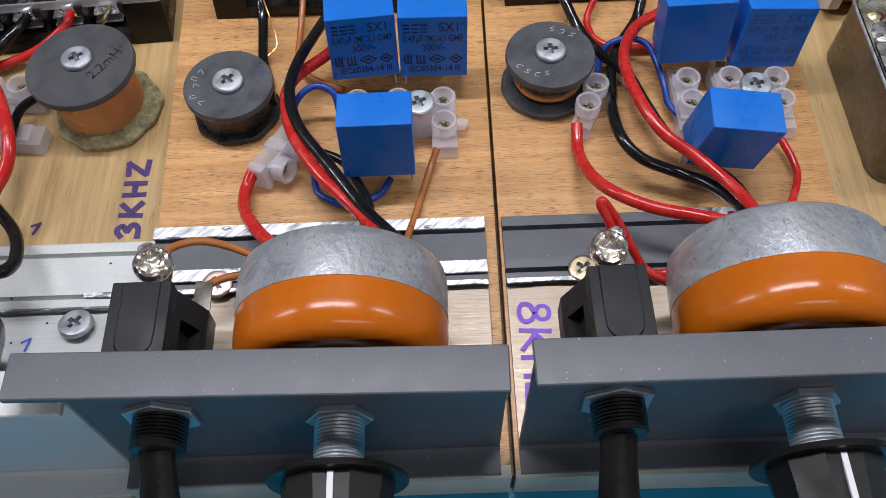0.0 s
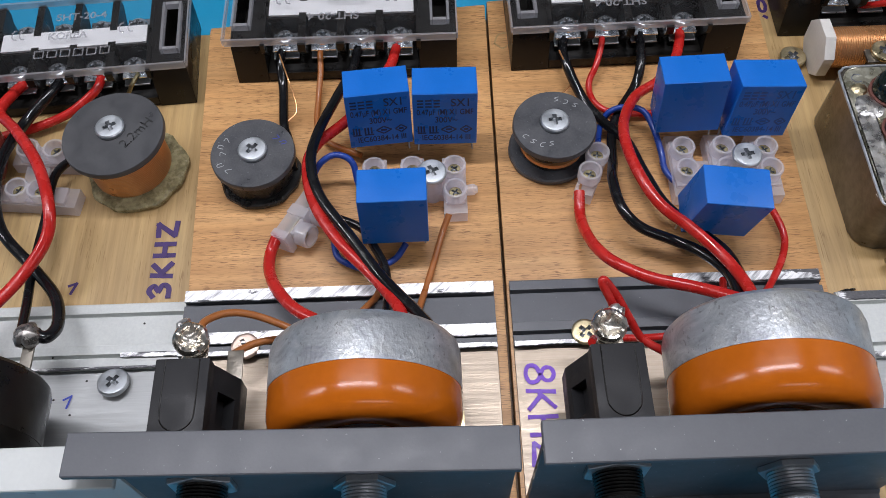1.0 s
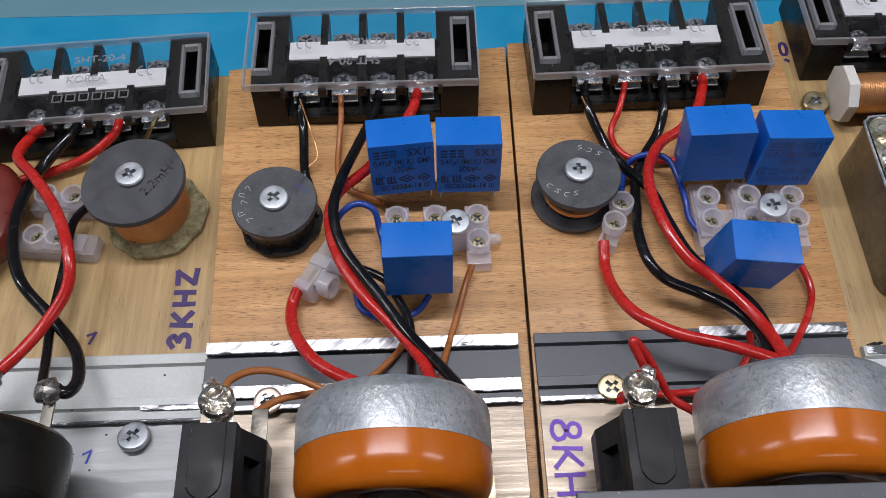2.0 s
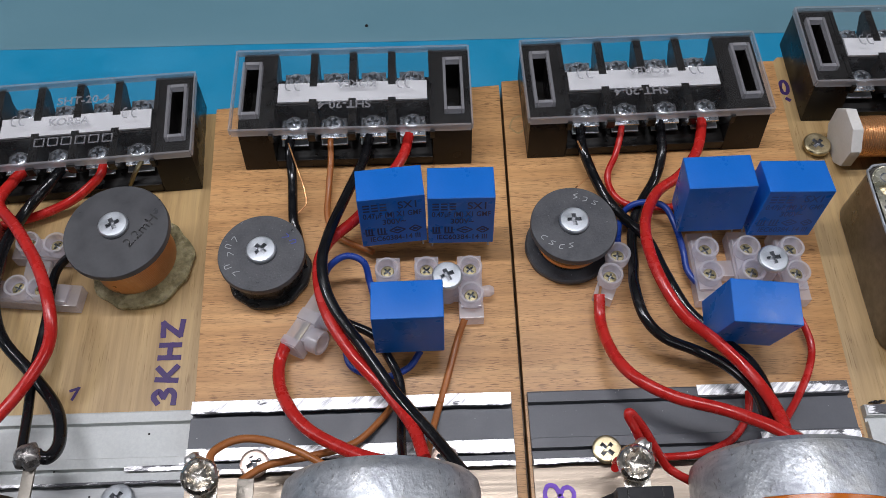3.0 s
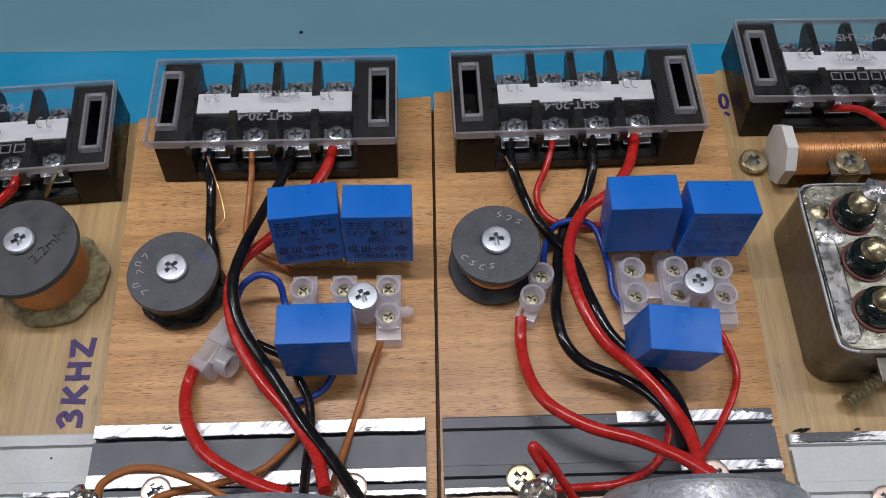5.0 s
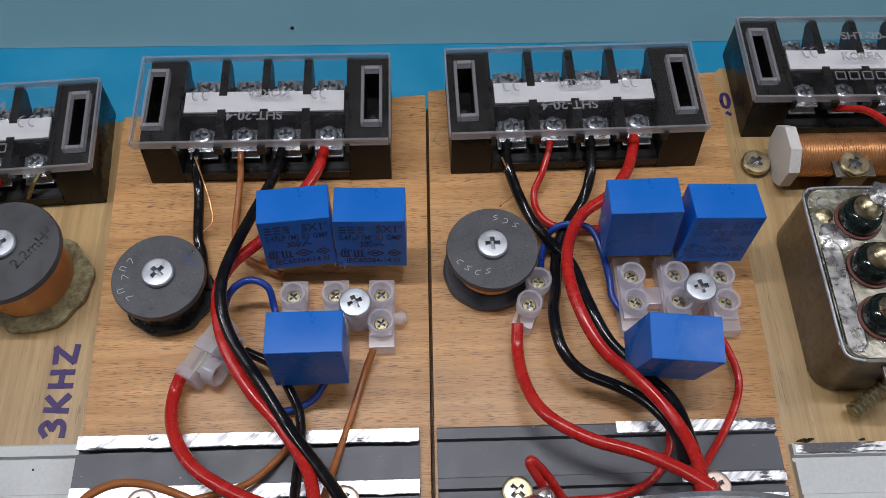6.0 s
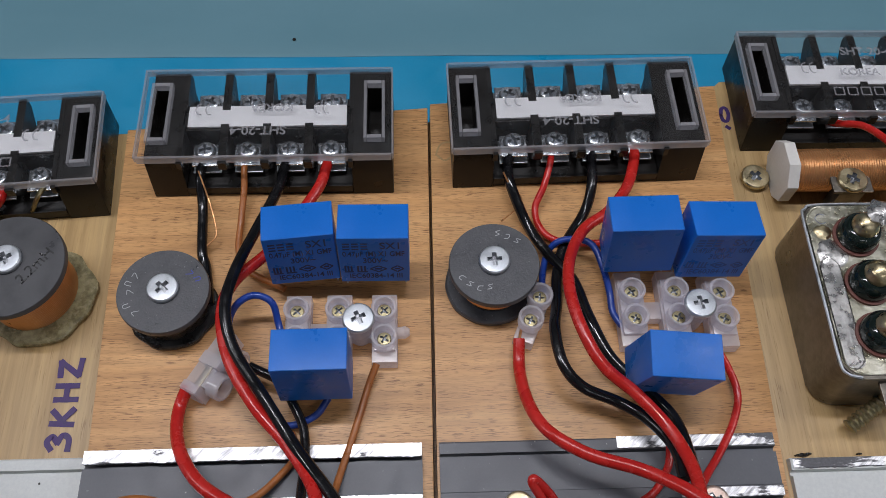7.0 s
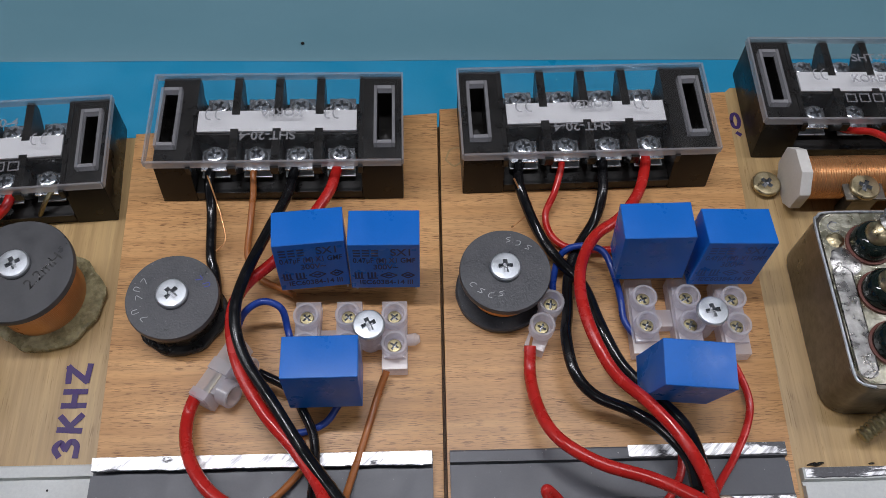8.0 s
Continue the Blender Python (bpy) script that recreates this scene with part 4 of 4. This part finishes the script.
def toggle(x, z, label, mirrored, dx):
    t = thing("toggle_switch", label, "toggle switch", x, 0, z, 0, "toggle switches")
    s = -1 if mirrored else 1
    outline = [(-8.3, 14.0), (8.3, 14.0), (8.3, 8.0), (14.0, -5.0), (14.0, -14.0), (-8.8, -14.0), (-8.8, 6.0)]
    body = bmesh.new()
    ring0 = [body.verts.new((s * px, 56.0, pz)) for px, pz in outline]
    ring1 = [body.verts.new((s * px, 82.5, pz)) for px, pz in outline]
    body.faces.new(ring0)
    body.faces.new(ring1[::-1])
    for i in range(len(outline)):
        j = (i + 1) % len(outline)
        body.faces.new((ring0[i], ring1[i], ring1[j], ring0[j]))
    bmesh.ops.recalc_face_normals(body, faces=body.faces[:])
    slot = box(bmesh.new(), -4.5, 2.5, 64.0, 74.5, -4.4, 4.4)
    slot.transform(Matrix.Diagonal((s, 1, 1, 1)) @ Matrix.Translation((11.3, 0, 1.6)) @ Matrix.Rotation(radians(-23.5), 4, "Y"))
    bmesh.ops.recalc_face_normals(slot, faces=slot.faces[:])
    body = carved(rounded(body, 0.7, 2), slot)
    part("body", body, BLACK_PLAIN, t, "dark grey moulded body")
    line = tube([(-5.2, 82.0, 14.0), (-5.2, 66, 14.0), (-4.4, 62, 14.0), (-2, 59.8, 14.0), (0, 59.4, 14.0), (2, 59.8, 14.0), (4.4, 62, 14.0), (5.2, 66, 14.0), (5.2, 82.0, 14.0)], 0.22, 6, 4)
    part("moulded_line", line, BAKELITE, t)
    lug = part("lug", block(-3.8, 4.4, 82.0, 94.5, 2.8, 3.9, 0.3), WARM_NICKEL, t, "nickel terminal lug")
    head = lathe([(0, -2.5), (4.4, -2.5), (4.6, 0), (5.5, 0.3), (5.8, 1.6), (5.5, 3.0), (4.7, 3.9), (3.8, 3.7), (2.6, 2.2), (1.6, 1.6), (0, 1.3)], 40, None, 0.05, 3 + s)
    for v in head.verts:
        if v.co.z > 2.0:
            a = math.atan2(v.co.y, v.co.x)
            v.co.z += 0.55 * math.cos(4 * a + 0.5) * min(1, v.co.to_2d().length / 4) + 0.3 * noise.noise(v.co * 0.5)
    head.transform(pose(-0.4, 91.5, 6.6, 14, 6 * s, 30))
    part("terminal_screw", head, WARM_NICKEL, lug, "bright chewed screw head with solder")
    part("solder", lathe([(0, 0), (2.6, 0.4), (3.0, 2.2), (1.8, 4.2), (0, 4.8)], 16, pose(2.6 * s * -1, 96.0, 5.6), 0.3, 4), SOLDER, lug, "grey solder blob")
    if not mirrored:
        part("lower_lug", block(7.2, 12.6, 82.0, 95.0, -11.0, -10.0, 0.3), TIN, t, "nickel terminal lug")
    flat = Matrix.Translation((dx, 0, 5)) @ Matrix.Rotation(radians(-90), 4, "X")
    thread = [(0, 36.0), (6.6, 36.0)]
    for k in range(10):
        thread += [(7.4, 36.7 + 1.0 * k), (6.95, 37.2 + 1.0 * k)]
    part("bush", lathe(thread + [(6.6, 56.2), (0, 56.2)], 28, flat), BAKELITE, t)
    part("nut", lathe([(0, 44.8), (10.2, 44.8), (10.6, 45.1), (10.6, 46.4), (0, 46.4)], 6, flat @ Matrix.Rotation(radians(30), 4, "Z")), ZINC, t, "bright hexagon nut")
    lever = lathe([(0, 0), (5.0, 0.4), (5.0, 8), (5.6, 18), (6.4, 29), (5.6, 34.5), (0, 36)], 12)
    lever.transform(Matrix.Translation((dx - 0.6, 38.0, 5.0)) @ Matrix.Rotation(radians(128), 4, "X") @ Matrix.Diagonal((1.0, 0.66, 1.0, 1.0)))
    part("lever", lever, BAKELITE, t, "black paddle lever")
    return t


toggle(-84.0, 36.0, "black toggle switch with a nickel terminal screw, lever down", False, 7.6)
toggle(49.0, 36.0, "black toggle switch beside the second rheostat, lever down", True, -3.5)

# ---- parts on the pale board: oil capacitor and copper spool ----
can = thing("oil_capacitor", "tarnished tin oil capacitor with three solder-tipped glass terminals", "capacitor", 158.6, 141.5, -3)


def rounded_plan(x0, x1, y0, y1, r, z0, z1, inset=0.0):
    pts = []
    for cx, cy, a0 in ((x1 - r, y1 - r, 0), (x0 + r, y1 - r, 90), (x0 + r, y0 + r, 180), (x1 - r, y0 + r, 270)):
        for k in range(7):
            a = radians(a0 + 15 * k)
            pts.append((cx + r * math.cos(a), cy + r * math.sin(a)))
    bm = bmesh.new()
    a = [bm.verts.new((x, y, z0)) for x, y in pts]
    b = [bm.verts.new((x, y, z1)) for x, y in pts]
    bm.faces.new(a[::-1])
    bm.faces.new(b)
    for i in range(len(a)):
        bm.faces.new((a[i], a[(i + 1) % len(a)], b[(i + 1) % len(a)], b[i]))
    bmesh.ops.bevel(bm, geom=[e for e in bm.edges if abs(e.verts[0].co.z - e.verts[1].co.z) < 1e-6], offset=0.8, segments=3, affect="EDGES")
    return bm


part("can_body", rounded_plan(0, 62, 0, 69.5, 8, 0.1, 28.4), TIN, can, "brown tarnished tin side")
part("can_rim", tube([(7, 0.6, 28.5), (2.2, 2.2, 28.5), (0.6, 7, 28.5), (0.6, 30, 28.5), (0.6, 62, 28.5), (2.2, 67.2, 28.5), (7, 68.9, 28.5), (30, 68.9, 28.5), (60, 68.9, 28.5)], 0.55, 8, 6), ZINC, can, "rolled rim")
part("lid", rounded_plan(1.4, 60.6, 1.4, 68.1, 7, 28.2, 28.9), TIN_LID, can, "yellow-smeared soldered lid")
part("solder_smear", rounded_plan(2.0, 9.0, 3.5, 46, 3, 28.85, 29.2), SOLDER, can, "grey smooth solder band")
part("solder_patch", lathe([(0, 28.8), (6, 28.9), (5, 29.4), (0, 29.6)], 24, Matrix.Translation((8, 48, 0)), 0.2, 4), SOLDER, can, "flat solder patch")
part("solder_patch", lathe([(0, 28.8), (3.2, 28.9), (2.4, 29.5), (0, 29.7)], 18, Matrix.Translation((6.5, 57, 0)), 0.2, 6), BRASS, can, "yellow solder dot")
part("stamped_letter", ribbon([[(2, -1.6), (0, -2), (-1.6, 0), (0, 2), (2, 1.6)]], 0.5, 29.0), SLOT_SHADE_AND_STAMP, can).location = (0.0065, 0.0625, 0)
for k, (ix, iy) in enumerate(((18.0, 54.5), (17.6, 35.2), (16.4, 15.6))):
    m = Matrix.Translation((ix, iy, 0))
    bead = part("glass_bead", lathe([(7.4, 29.6), (7.6, 31), (7.2, 34.5), (6.2, 36.5), (5.4, 37.0), (0, 37.2)], 32, m), GLASSY, can, "dark glass terminal bead")
    part("rubber_ring", lathe([(7.2, 28.8), (8.4, 28.8), (8.4, 30.0), (7.4, 30.2)], 32, m), RUBBER, bead)
    # brass colour carries the gold reflection on the silver solder
    part("solder_tip", lathe([(4.8, 36.8), (4.9, 38.2), (4.0, 40.6), (2.2, 42.0), (0, 42.4)], 24, m, 0.05, k), BRASS, bead, "solder tip coloured yellow for its gold reflection")
part("solder_lump", lathe([(0, 40), (4.5, 41), (5, 43), (3, 45), (0, 45.6)], 44, Matrix.Translation((22, 57, 0)), 0.25, 7), SOLDER, can, "lumpy solder joint")
part("mounting_ear", block(14, 24, -9, 1, 24.0, 25.2, 0.4), TIN, can)
bolt = thing("wood_screw", "long brass coloured wood screw leaning beside the can", "screw", 168.0, 131.5, -1.0, 0, "screws")
prof = [(0, 0), (2.2, 0.2)]
for k in range(14):
    prof += [(2.7, 0.4 + 1.9 * k), (3.0, 0.9 + 1.9 * k), (2.7, 1.4 + 1.9 * k), (2.3, 1.85 + 1.9 * k)]
part("thread", lathe(prof + [(0, 28)], 20, pose(0, 0, 3.0, 0, 72, 33)), OLDBRASS, bolt, "brass threaded shank")

spool = thing("copper_spool", "copper wire wound on a spool with white ceramic cheeks", "inductor coil", 163.0, 237.5, -3)
cheek = [(-5.8, 0.1), (5.2, 0.1), (11.0, 5.4), (11.4, 15.6), (6.0, 21.8), (-5.0, 22.2), (-11.6, 15.4), (-11.2, 4.8)]
part("cheek", rounded(prism(cheek, 0, 4.6), 0.5, 2), CERAMIC, spool, "chipped white ceramic cheek")
part("cheek", rounded(prism(cheek, 70, 74.6), 0.5, 2), CERAMIC, spool, "chipped white ceramic cheek")
turns_prof = []
for k in range(64):
    turns_prof += [(8.5, 4.8 + 1.02 * k), (8.85, 5.3 + 1.02 * k)]
part("winding", lathe([(7, 4.7), *turns_prof, (7, 70)], 48, Matrix.Translation((0, 0, 10.3)) @ Matrix.Rotation(radians(90), 4, "Y")), COP, spool, "close-wound copper wire")
screw("pan", BRASS, 157.0, 239.5, -1.2, 22, label="yellow cross-head screw beside the copper spool")
screw("pan", BRASS, 189.2, 228.6, 13.0, 40, label="yellow cross-head screw on a clip by the spool")
whole("clip", block(-8, 8, -6, 7, 11.6, 12.8, 0.4), TIN, "bent tin clip under a yellow screw", "metal clip", 189.2, 229.5, 0)
whole("clip_post", block(-5, 5, -3, 3, -2.9, 11.5, 0.4), TIN, "tin post under the clip", "metal clip", 189.2, 226.5, 0)

# screws on the brackets
screw("pan", ZINC, -126.0, 97.0, -5.2, 35, label="zinc cross-head screw standing on the white angle", tilt=(-8, 6))
screw("flat", PINK, -76.4, 106.0, 3.6, 10, label="copper-tinted cross-head screw in the grey angle")
screw("flat", PINK, -9.6, 105.4, 3.6, 40, label="copper-tinted cross-head screw in the grey angle")
screw("flat", BRASS, 48.2, 107.0, 3.6, 25, label="yellow cross-head screw in the grey angle")
screw("flat", PINK, 115.0, 107.0, 3.6, 5, label="copper-tinted cross-head screw in the grey angle")
screw("flat", PINK, 174.0, 97.0, 0.6, 15, label="copper-tinted cross-head screw in the white angle")

# ---- wiring ----
WIRE_WORDS = {"BLK": "black insulated", "RED": "red insulated", "BRN": "brown insulated", "BLU": "thin blue insulated", "COP": "fine bare copper"}


def wire(name, material, r, pts, words):
    return whole(name, tube(pts, r, 12 if r > 1 else 8), material, words, "wire", group="hook-up wires")


# B
wire("black_lead", BLK, 2.00, [(-70, 245, 10.4), (-70, 239.5, 11), (-70, 234, 9.5), (-69, 225, 6), (-68, 207, 4), (-66, 200, 3), (-63, 184, 4)],
     "black insulated wire from the terminal block to the taped coil")
wire("copper_thread", COP, 0.35, [(-70, 237, 15), (-67, 229, 9), (-64, 220, 7), (-63, 213, 5), (-67, 208, 4), (-67, 200, 3)],
     "fine copper thread hanging beside the black wire")
wire("brown_lead", BRN, 1.30, [(-53, 245, 10.4), (-53, 239.5, 11), (-53, 232, 8), (-54, 220, 4), (-54, 207, 3), (-49, 198, 3), (-35, 190, 4)],
     "brown insulated wire from the terminal block along the board")
wire("black_cable", BLK, 2.10, [(-36.5, 245, 10.4), (-37, 239, 11.5), (-39, 229, 12), (-45, 210, 16), (-51, 190, 20), (-53, 175, 21), (-49, 160, 20), (-38, 143, 20), (-26, 125, 20), (-14, 109, 24), (-4, 94, 30)],
     "thick black wire arching over the oak board to the rheostat")
wire("red_cable", RED, 2.20, [(-19.5, 245, 10.4), (-20.5, 238.5, 12), (-24, 228, 12), (-39, 204, 12), (-52, 189, 14), (-55, 175, 17), (-51, 157, 18), (-41, 140, 18), (-29, 126, 18), (-20, 112, 22), (-16, 99, 28)],
     "thick red wire twisted with the black one towards the rheostat")
wire("red_lead", RED, 2.30, [(-66.5, 151, 8), (-69.5, 144, 5), (-68.5, 134, 8.5), (-64, 123.5, 14), (-56.5, 114, 17), (-46, 107, 19.5), (-36, 102, 22), (-28, 99, 25)],
     "thick red wire from the lying connector to the rheostat")
wire("brown_lead", BRN, 1.30, [(-83, 95, 38), (-83, 101, 36), (-77, 106, 32), (-69, 107, 28), (-58, 104, 24), (-47, 98, 24)],
     "brown wire bowing from the switch screw to the rheostat")
wire("brown_lead", BRN, 1.30, [(-77, 96, 20), (-69, 102, 16), (-54, 106, 12), (-41, 111, 8), (-32, 120, 5), (-28, 127, 3), (-30, 135, 2)],
     "brown wire running from the switch lug up the angle")
wire("brown_lead", BRN, 1.30, [(0, 158, 7), (-3, 151, 4), (-8, 134, 3), (-13, 117, 5), (-14, 111, 9), (-16, 98, 20)],
     "brown wire from the nylon strip down to the rheostat")
wire("blue_lead", BLU, 1.30, [(-55, 171, 4), (-54, 177, 8), (-50, 180, 14), (-44, 182, 16), (-38, 180, 14), (-36, 174, 9), (-34, 166, 8)],
     "thin blue wire looping over into the nylon strip")
wire("blue_lead", BLU, 1.30, [(-45, 157, 3), (-45, 147, 3), (-42, 141, 3), (-32, 137, 3), (-22, 140, 4), (-17, 146, 6)],
     "thin blue wire looped flat on the oak board")
wire("black_lead", BLK, 1.70, [(-45, 157, 10), (-34, 151, 10), (-29, 143, 9), (-25, 134, 9), (-24, 123, 10), (-24, 109, 16), (-23, 97, 26)],
     "black wire from under the capacitor to the rheostat")
# C
wire("black_cable", BLK, 2.10, [(54.5, 247, 10.4), (52.5, 240, 11), (53, 231, 10.5), (59, 215, 6), (66, 202, 6), (74, 190, 8), (78, 174, 10), (84, 158, 10), (93, 147, 10), (103, 134, 12), (105, 117, 18), (103, 102, 28)],
     "thick black wire crossing the oak board to the rheostat")
wire("copper_thread", COP, 0.35, [(50, 234, 15), (53, 230, 11), (57, 227, 8), (56, 224, 5), (49, 218, 4)],
     "fine copper thread curling above the small coil")
wire("red_lead", RED, 1.40, [(71, 247, 10.4), (69.5, 240, 10.5), (66.5, 231, 8), (63, 224, 4), (64, 216, 3), (69, 210, 3), (78, 208, 3), (91, 208, 3)],
     "thin red wire bending behind the blue capacitors")
wire("black_cable", BLK, 2.10, [(87.5, 248, 10.4), (86.5, 241, 11), (85.5, 230, 10), (82, 220, 6), (73, 206, 5), (69, 194, 5), (67, 179, 8), (64.5, 167, 14), (66, 153.5, 15), (72.5, 145.2, 13.5), (84.5, 140.2, 11.5), (93.5, 133, 14), (100, 122, 18), (100, 110, 23)],
     "thick black wire sweeping in a wide curve to the rheostat")
wire("red_cable", RED, 2.20, [(104.5, 248, 10.4), (103.5, 241, 12.5), (99, 228, 13), (90, 216, 14), (79, 207, 16), (72.5, 195, 17), (69.8, 180, 22), (72.2, 164, 23.5), (78.5, 149.8, 22.5), (89.6, 139.4, 20.5), (99.2, 126, 21), (103, 111, 26), (101, 97, 34)],
     "thick red wire bowing from the terminal block to the rheostat")
wire("blue_lead", BLU, 1.30, [(63, 184, 6), (63, 192, 5), (66, 203, 4), (70, 206, 8), (77, 206, 10), (83, 203, 10), (86, 194, 9), (88, 185, 6), (88.5, 177, 5), (92, 170, 5)],
     "thin blue wire arching behind the crossing cables")
wire("red_cable", RED, 2.20, [(52, 166, 8), (51.5, 156, 6), (52, 145, 11), (54.5, 134, 17), (60, 126, 20.5), (71, 119, 22), (86, 113.5, 24), (97, 106.5, 29), (105, 99, 34)],
     "thick red wire sweeping from the lone connector to the rheostat")
wire("copper_thread", COP, 0.55, [(53.6, 171, 6.5), (52.6, 168, 7.5), (52, 165, 8)], "bare copper end entering the lone nylon connector")
wire("red_lead", RED, 1.40, [(122, 164, 8), (127, 156, 6), (130, 145, 4), (127, 135, 4), (120, 124, 5), (112, 114, 8), (104, 103, 18)],
     "thin red wire from the nylon strip down to the angle")
wire("red_lead", RED, 1.40, [(47, 96, 20), (51, 101, 12), (67, 103, 6), (81, 104, 6), (93, 109, 6), (100, 118, 6), (102, 126, 6)],
     "thin red wire curving along the grey angle")
wire("red_lead", RED, 1.45, [(54.5, 97, 34), (51, 101.5, 41), (48, 105, 46), (48.8, 106, 46.4), (53.5, 103.2, 40), (58.5, 98.5, 32), (63, 94, 26), (70, 90, 24)],
     "red wire folded in a peak at the switch screw")
# A
wire("red_cable", RED, 2.30, [(-183.5, 239, 2.6), (-183.5, 234, 4), (-186, 229, 5), (-188, 216, 8), (-174, 199, 16), (-159, 178, 22), (-151, 159, 22), (-151, 147, 18), (-158, 135, 14), (-167, 121, 14), (-178, 110, 14)],
     "thick red wire looping high over the pale board")
wire("black_cable", BLK, 2.30, [(-167, 240, 2.6), (-168, 234, 4), (-172, 226, 4), (-180, 214, 2), (-183, 194, 6), (-181, 174, 8), (-174, 156, 8), (-160, 141, 6), (-148, 127, 8), (-143, 114, 12), (-144, 107, 16), (-149, 108, 17)],
     "thick black wire curving down to a soldered lug")
wire("red_cable", RED, 2.00, [(-150, 241, 2.6), (-150, 235.5, 4), (-152, 230, 3), (-163, 223, -2), (-177, 217, -4), (-192, 213, -5), (-209, 204, -5)],
     "red wire running behind the large coil")
wire("black_lead", BLK, 1.80, [(-150, 206, -4), (-156, 200, -3), (-161, 186, 3), (-161, 164, 3), (-161, 142, 4), (-157, 123, 10), (-153, 108, 17)],
     "black wire passing under the red loop to a lug")
wire("copper_braid", OLDBRASS, 1.0, [(-133, 241, 3.5), (-134, 236, 5), (-136.5, 232.5, 3), (-140, 230.5, -3)],
     "short braid of bare copper strands at the terminal")
# dark red dipped capacitor lying at the pale board's edge
drop = bmesh.new()
bmesh.ops.create_uvsphere(drop, u_segments=36, v_segments=20, radius=1.0)
for v in drop.verts:
    x, y, z = v.co
    v.co = (-203 + 19 * math.copysign(abs(x) ** 0.85, x), 190 + 27 * math.copysign(abs(y) ** 0.85, y), 1.4 + 9.3 * math.copysign(abs(z) ** 0.7, z))
whole("dipped_capacitor", drop, MAROON, "glossy dark red dipped capacitor lying on the pale board", "capacitor")
for jx, jy, js in ((-150, 107, 1), (-172, 112, 2)):
    whole("solder_joint", lathe([(0, 0), (3.0, 0.4), (4.2, 1.6), (4.7, 3.4), (4.2, 5.2), (3.0, 6.6), (1.4, 7.4), (0, 7.6)], 44, None, 0.3, js), DARK_SOLDER, "lumpy dark solder joint on a lug", "solder joint", jx, jy, 14)
    whole("solder_lug", block(-2, 2, -24, 2, -0.6, 0.6, 0.2), TIN, "flat lug of the black potentiometer", "solder lug", jx, jy, 15)

wire("red_lead", RED, 1.50, [(189, 264, 8.0), (190, 260, 9.5), (192, 256.5, 13), (197, 251, 19), (201, 241, 24), (203, 229, 28), (197, 212, 38), (185, 201, 42)],
     "red wire arching from the terminal block over the copper spool")
for dx, dy in ((-148, 92), (-150.5, 108), (-137, 99), (-141, 86), (-165, 126), (-118, 121)):
    whole("drill_speck", lathe([(0, 0), (0.45, 0.02), (0.4, 0.12), (0, 0.14)], 8), BAKELITE, "tiny dark speck on the white angle", "speck", dx, dy, -8 + (1.15 if dy < 103 else 2.95), group="specks")
for dx, dy, dr in ((151.5, 123.4, 1.5), (153.6, 123.8, 0.9), (149.6, 123.3, 0.7), (172, 123.3, 0.7)):
    whole("burr", lathe([(0, 0), (dr, 0.1), (dr * 0.7, 1.0), (0, 1.3)], 12, Matrix.Diagonal((1.6, 0.5, 1, 1)), 0.4, dr), TAPE, "dark crumb of swarf by the white angle", "swarf", dx, dy, -3, group="swarf crumbs")
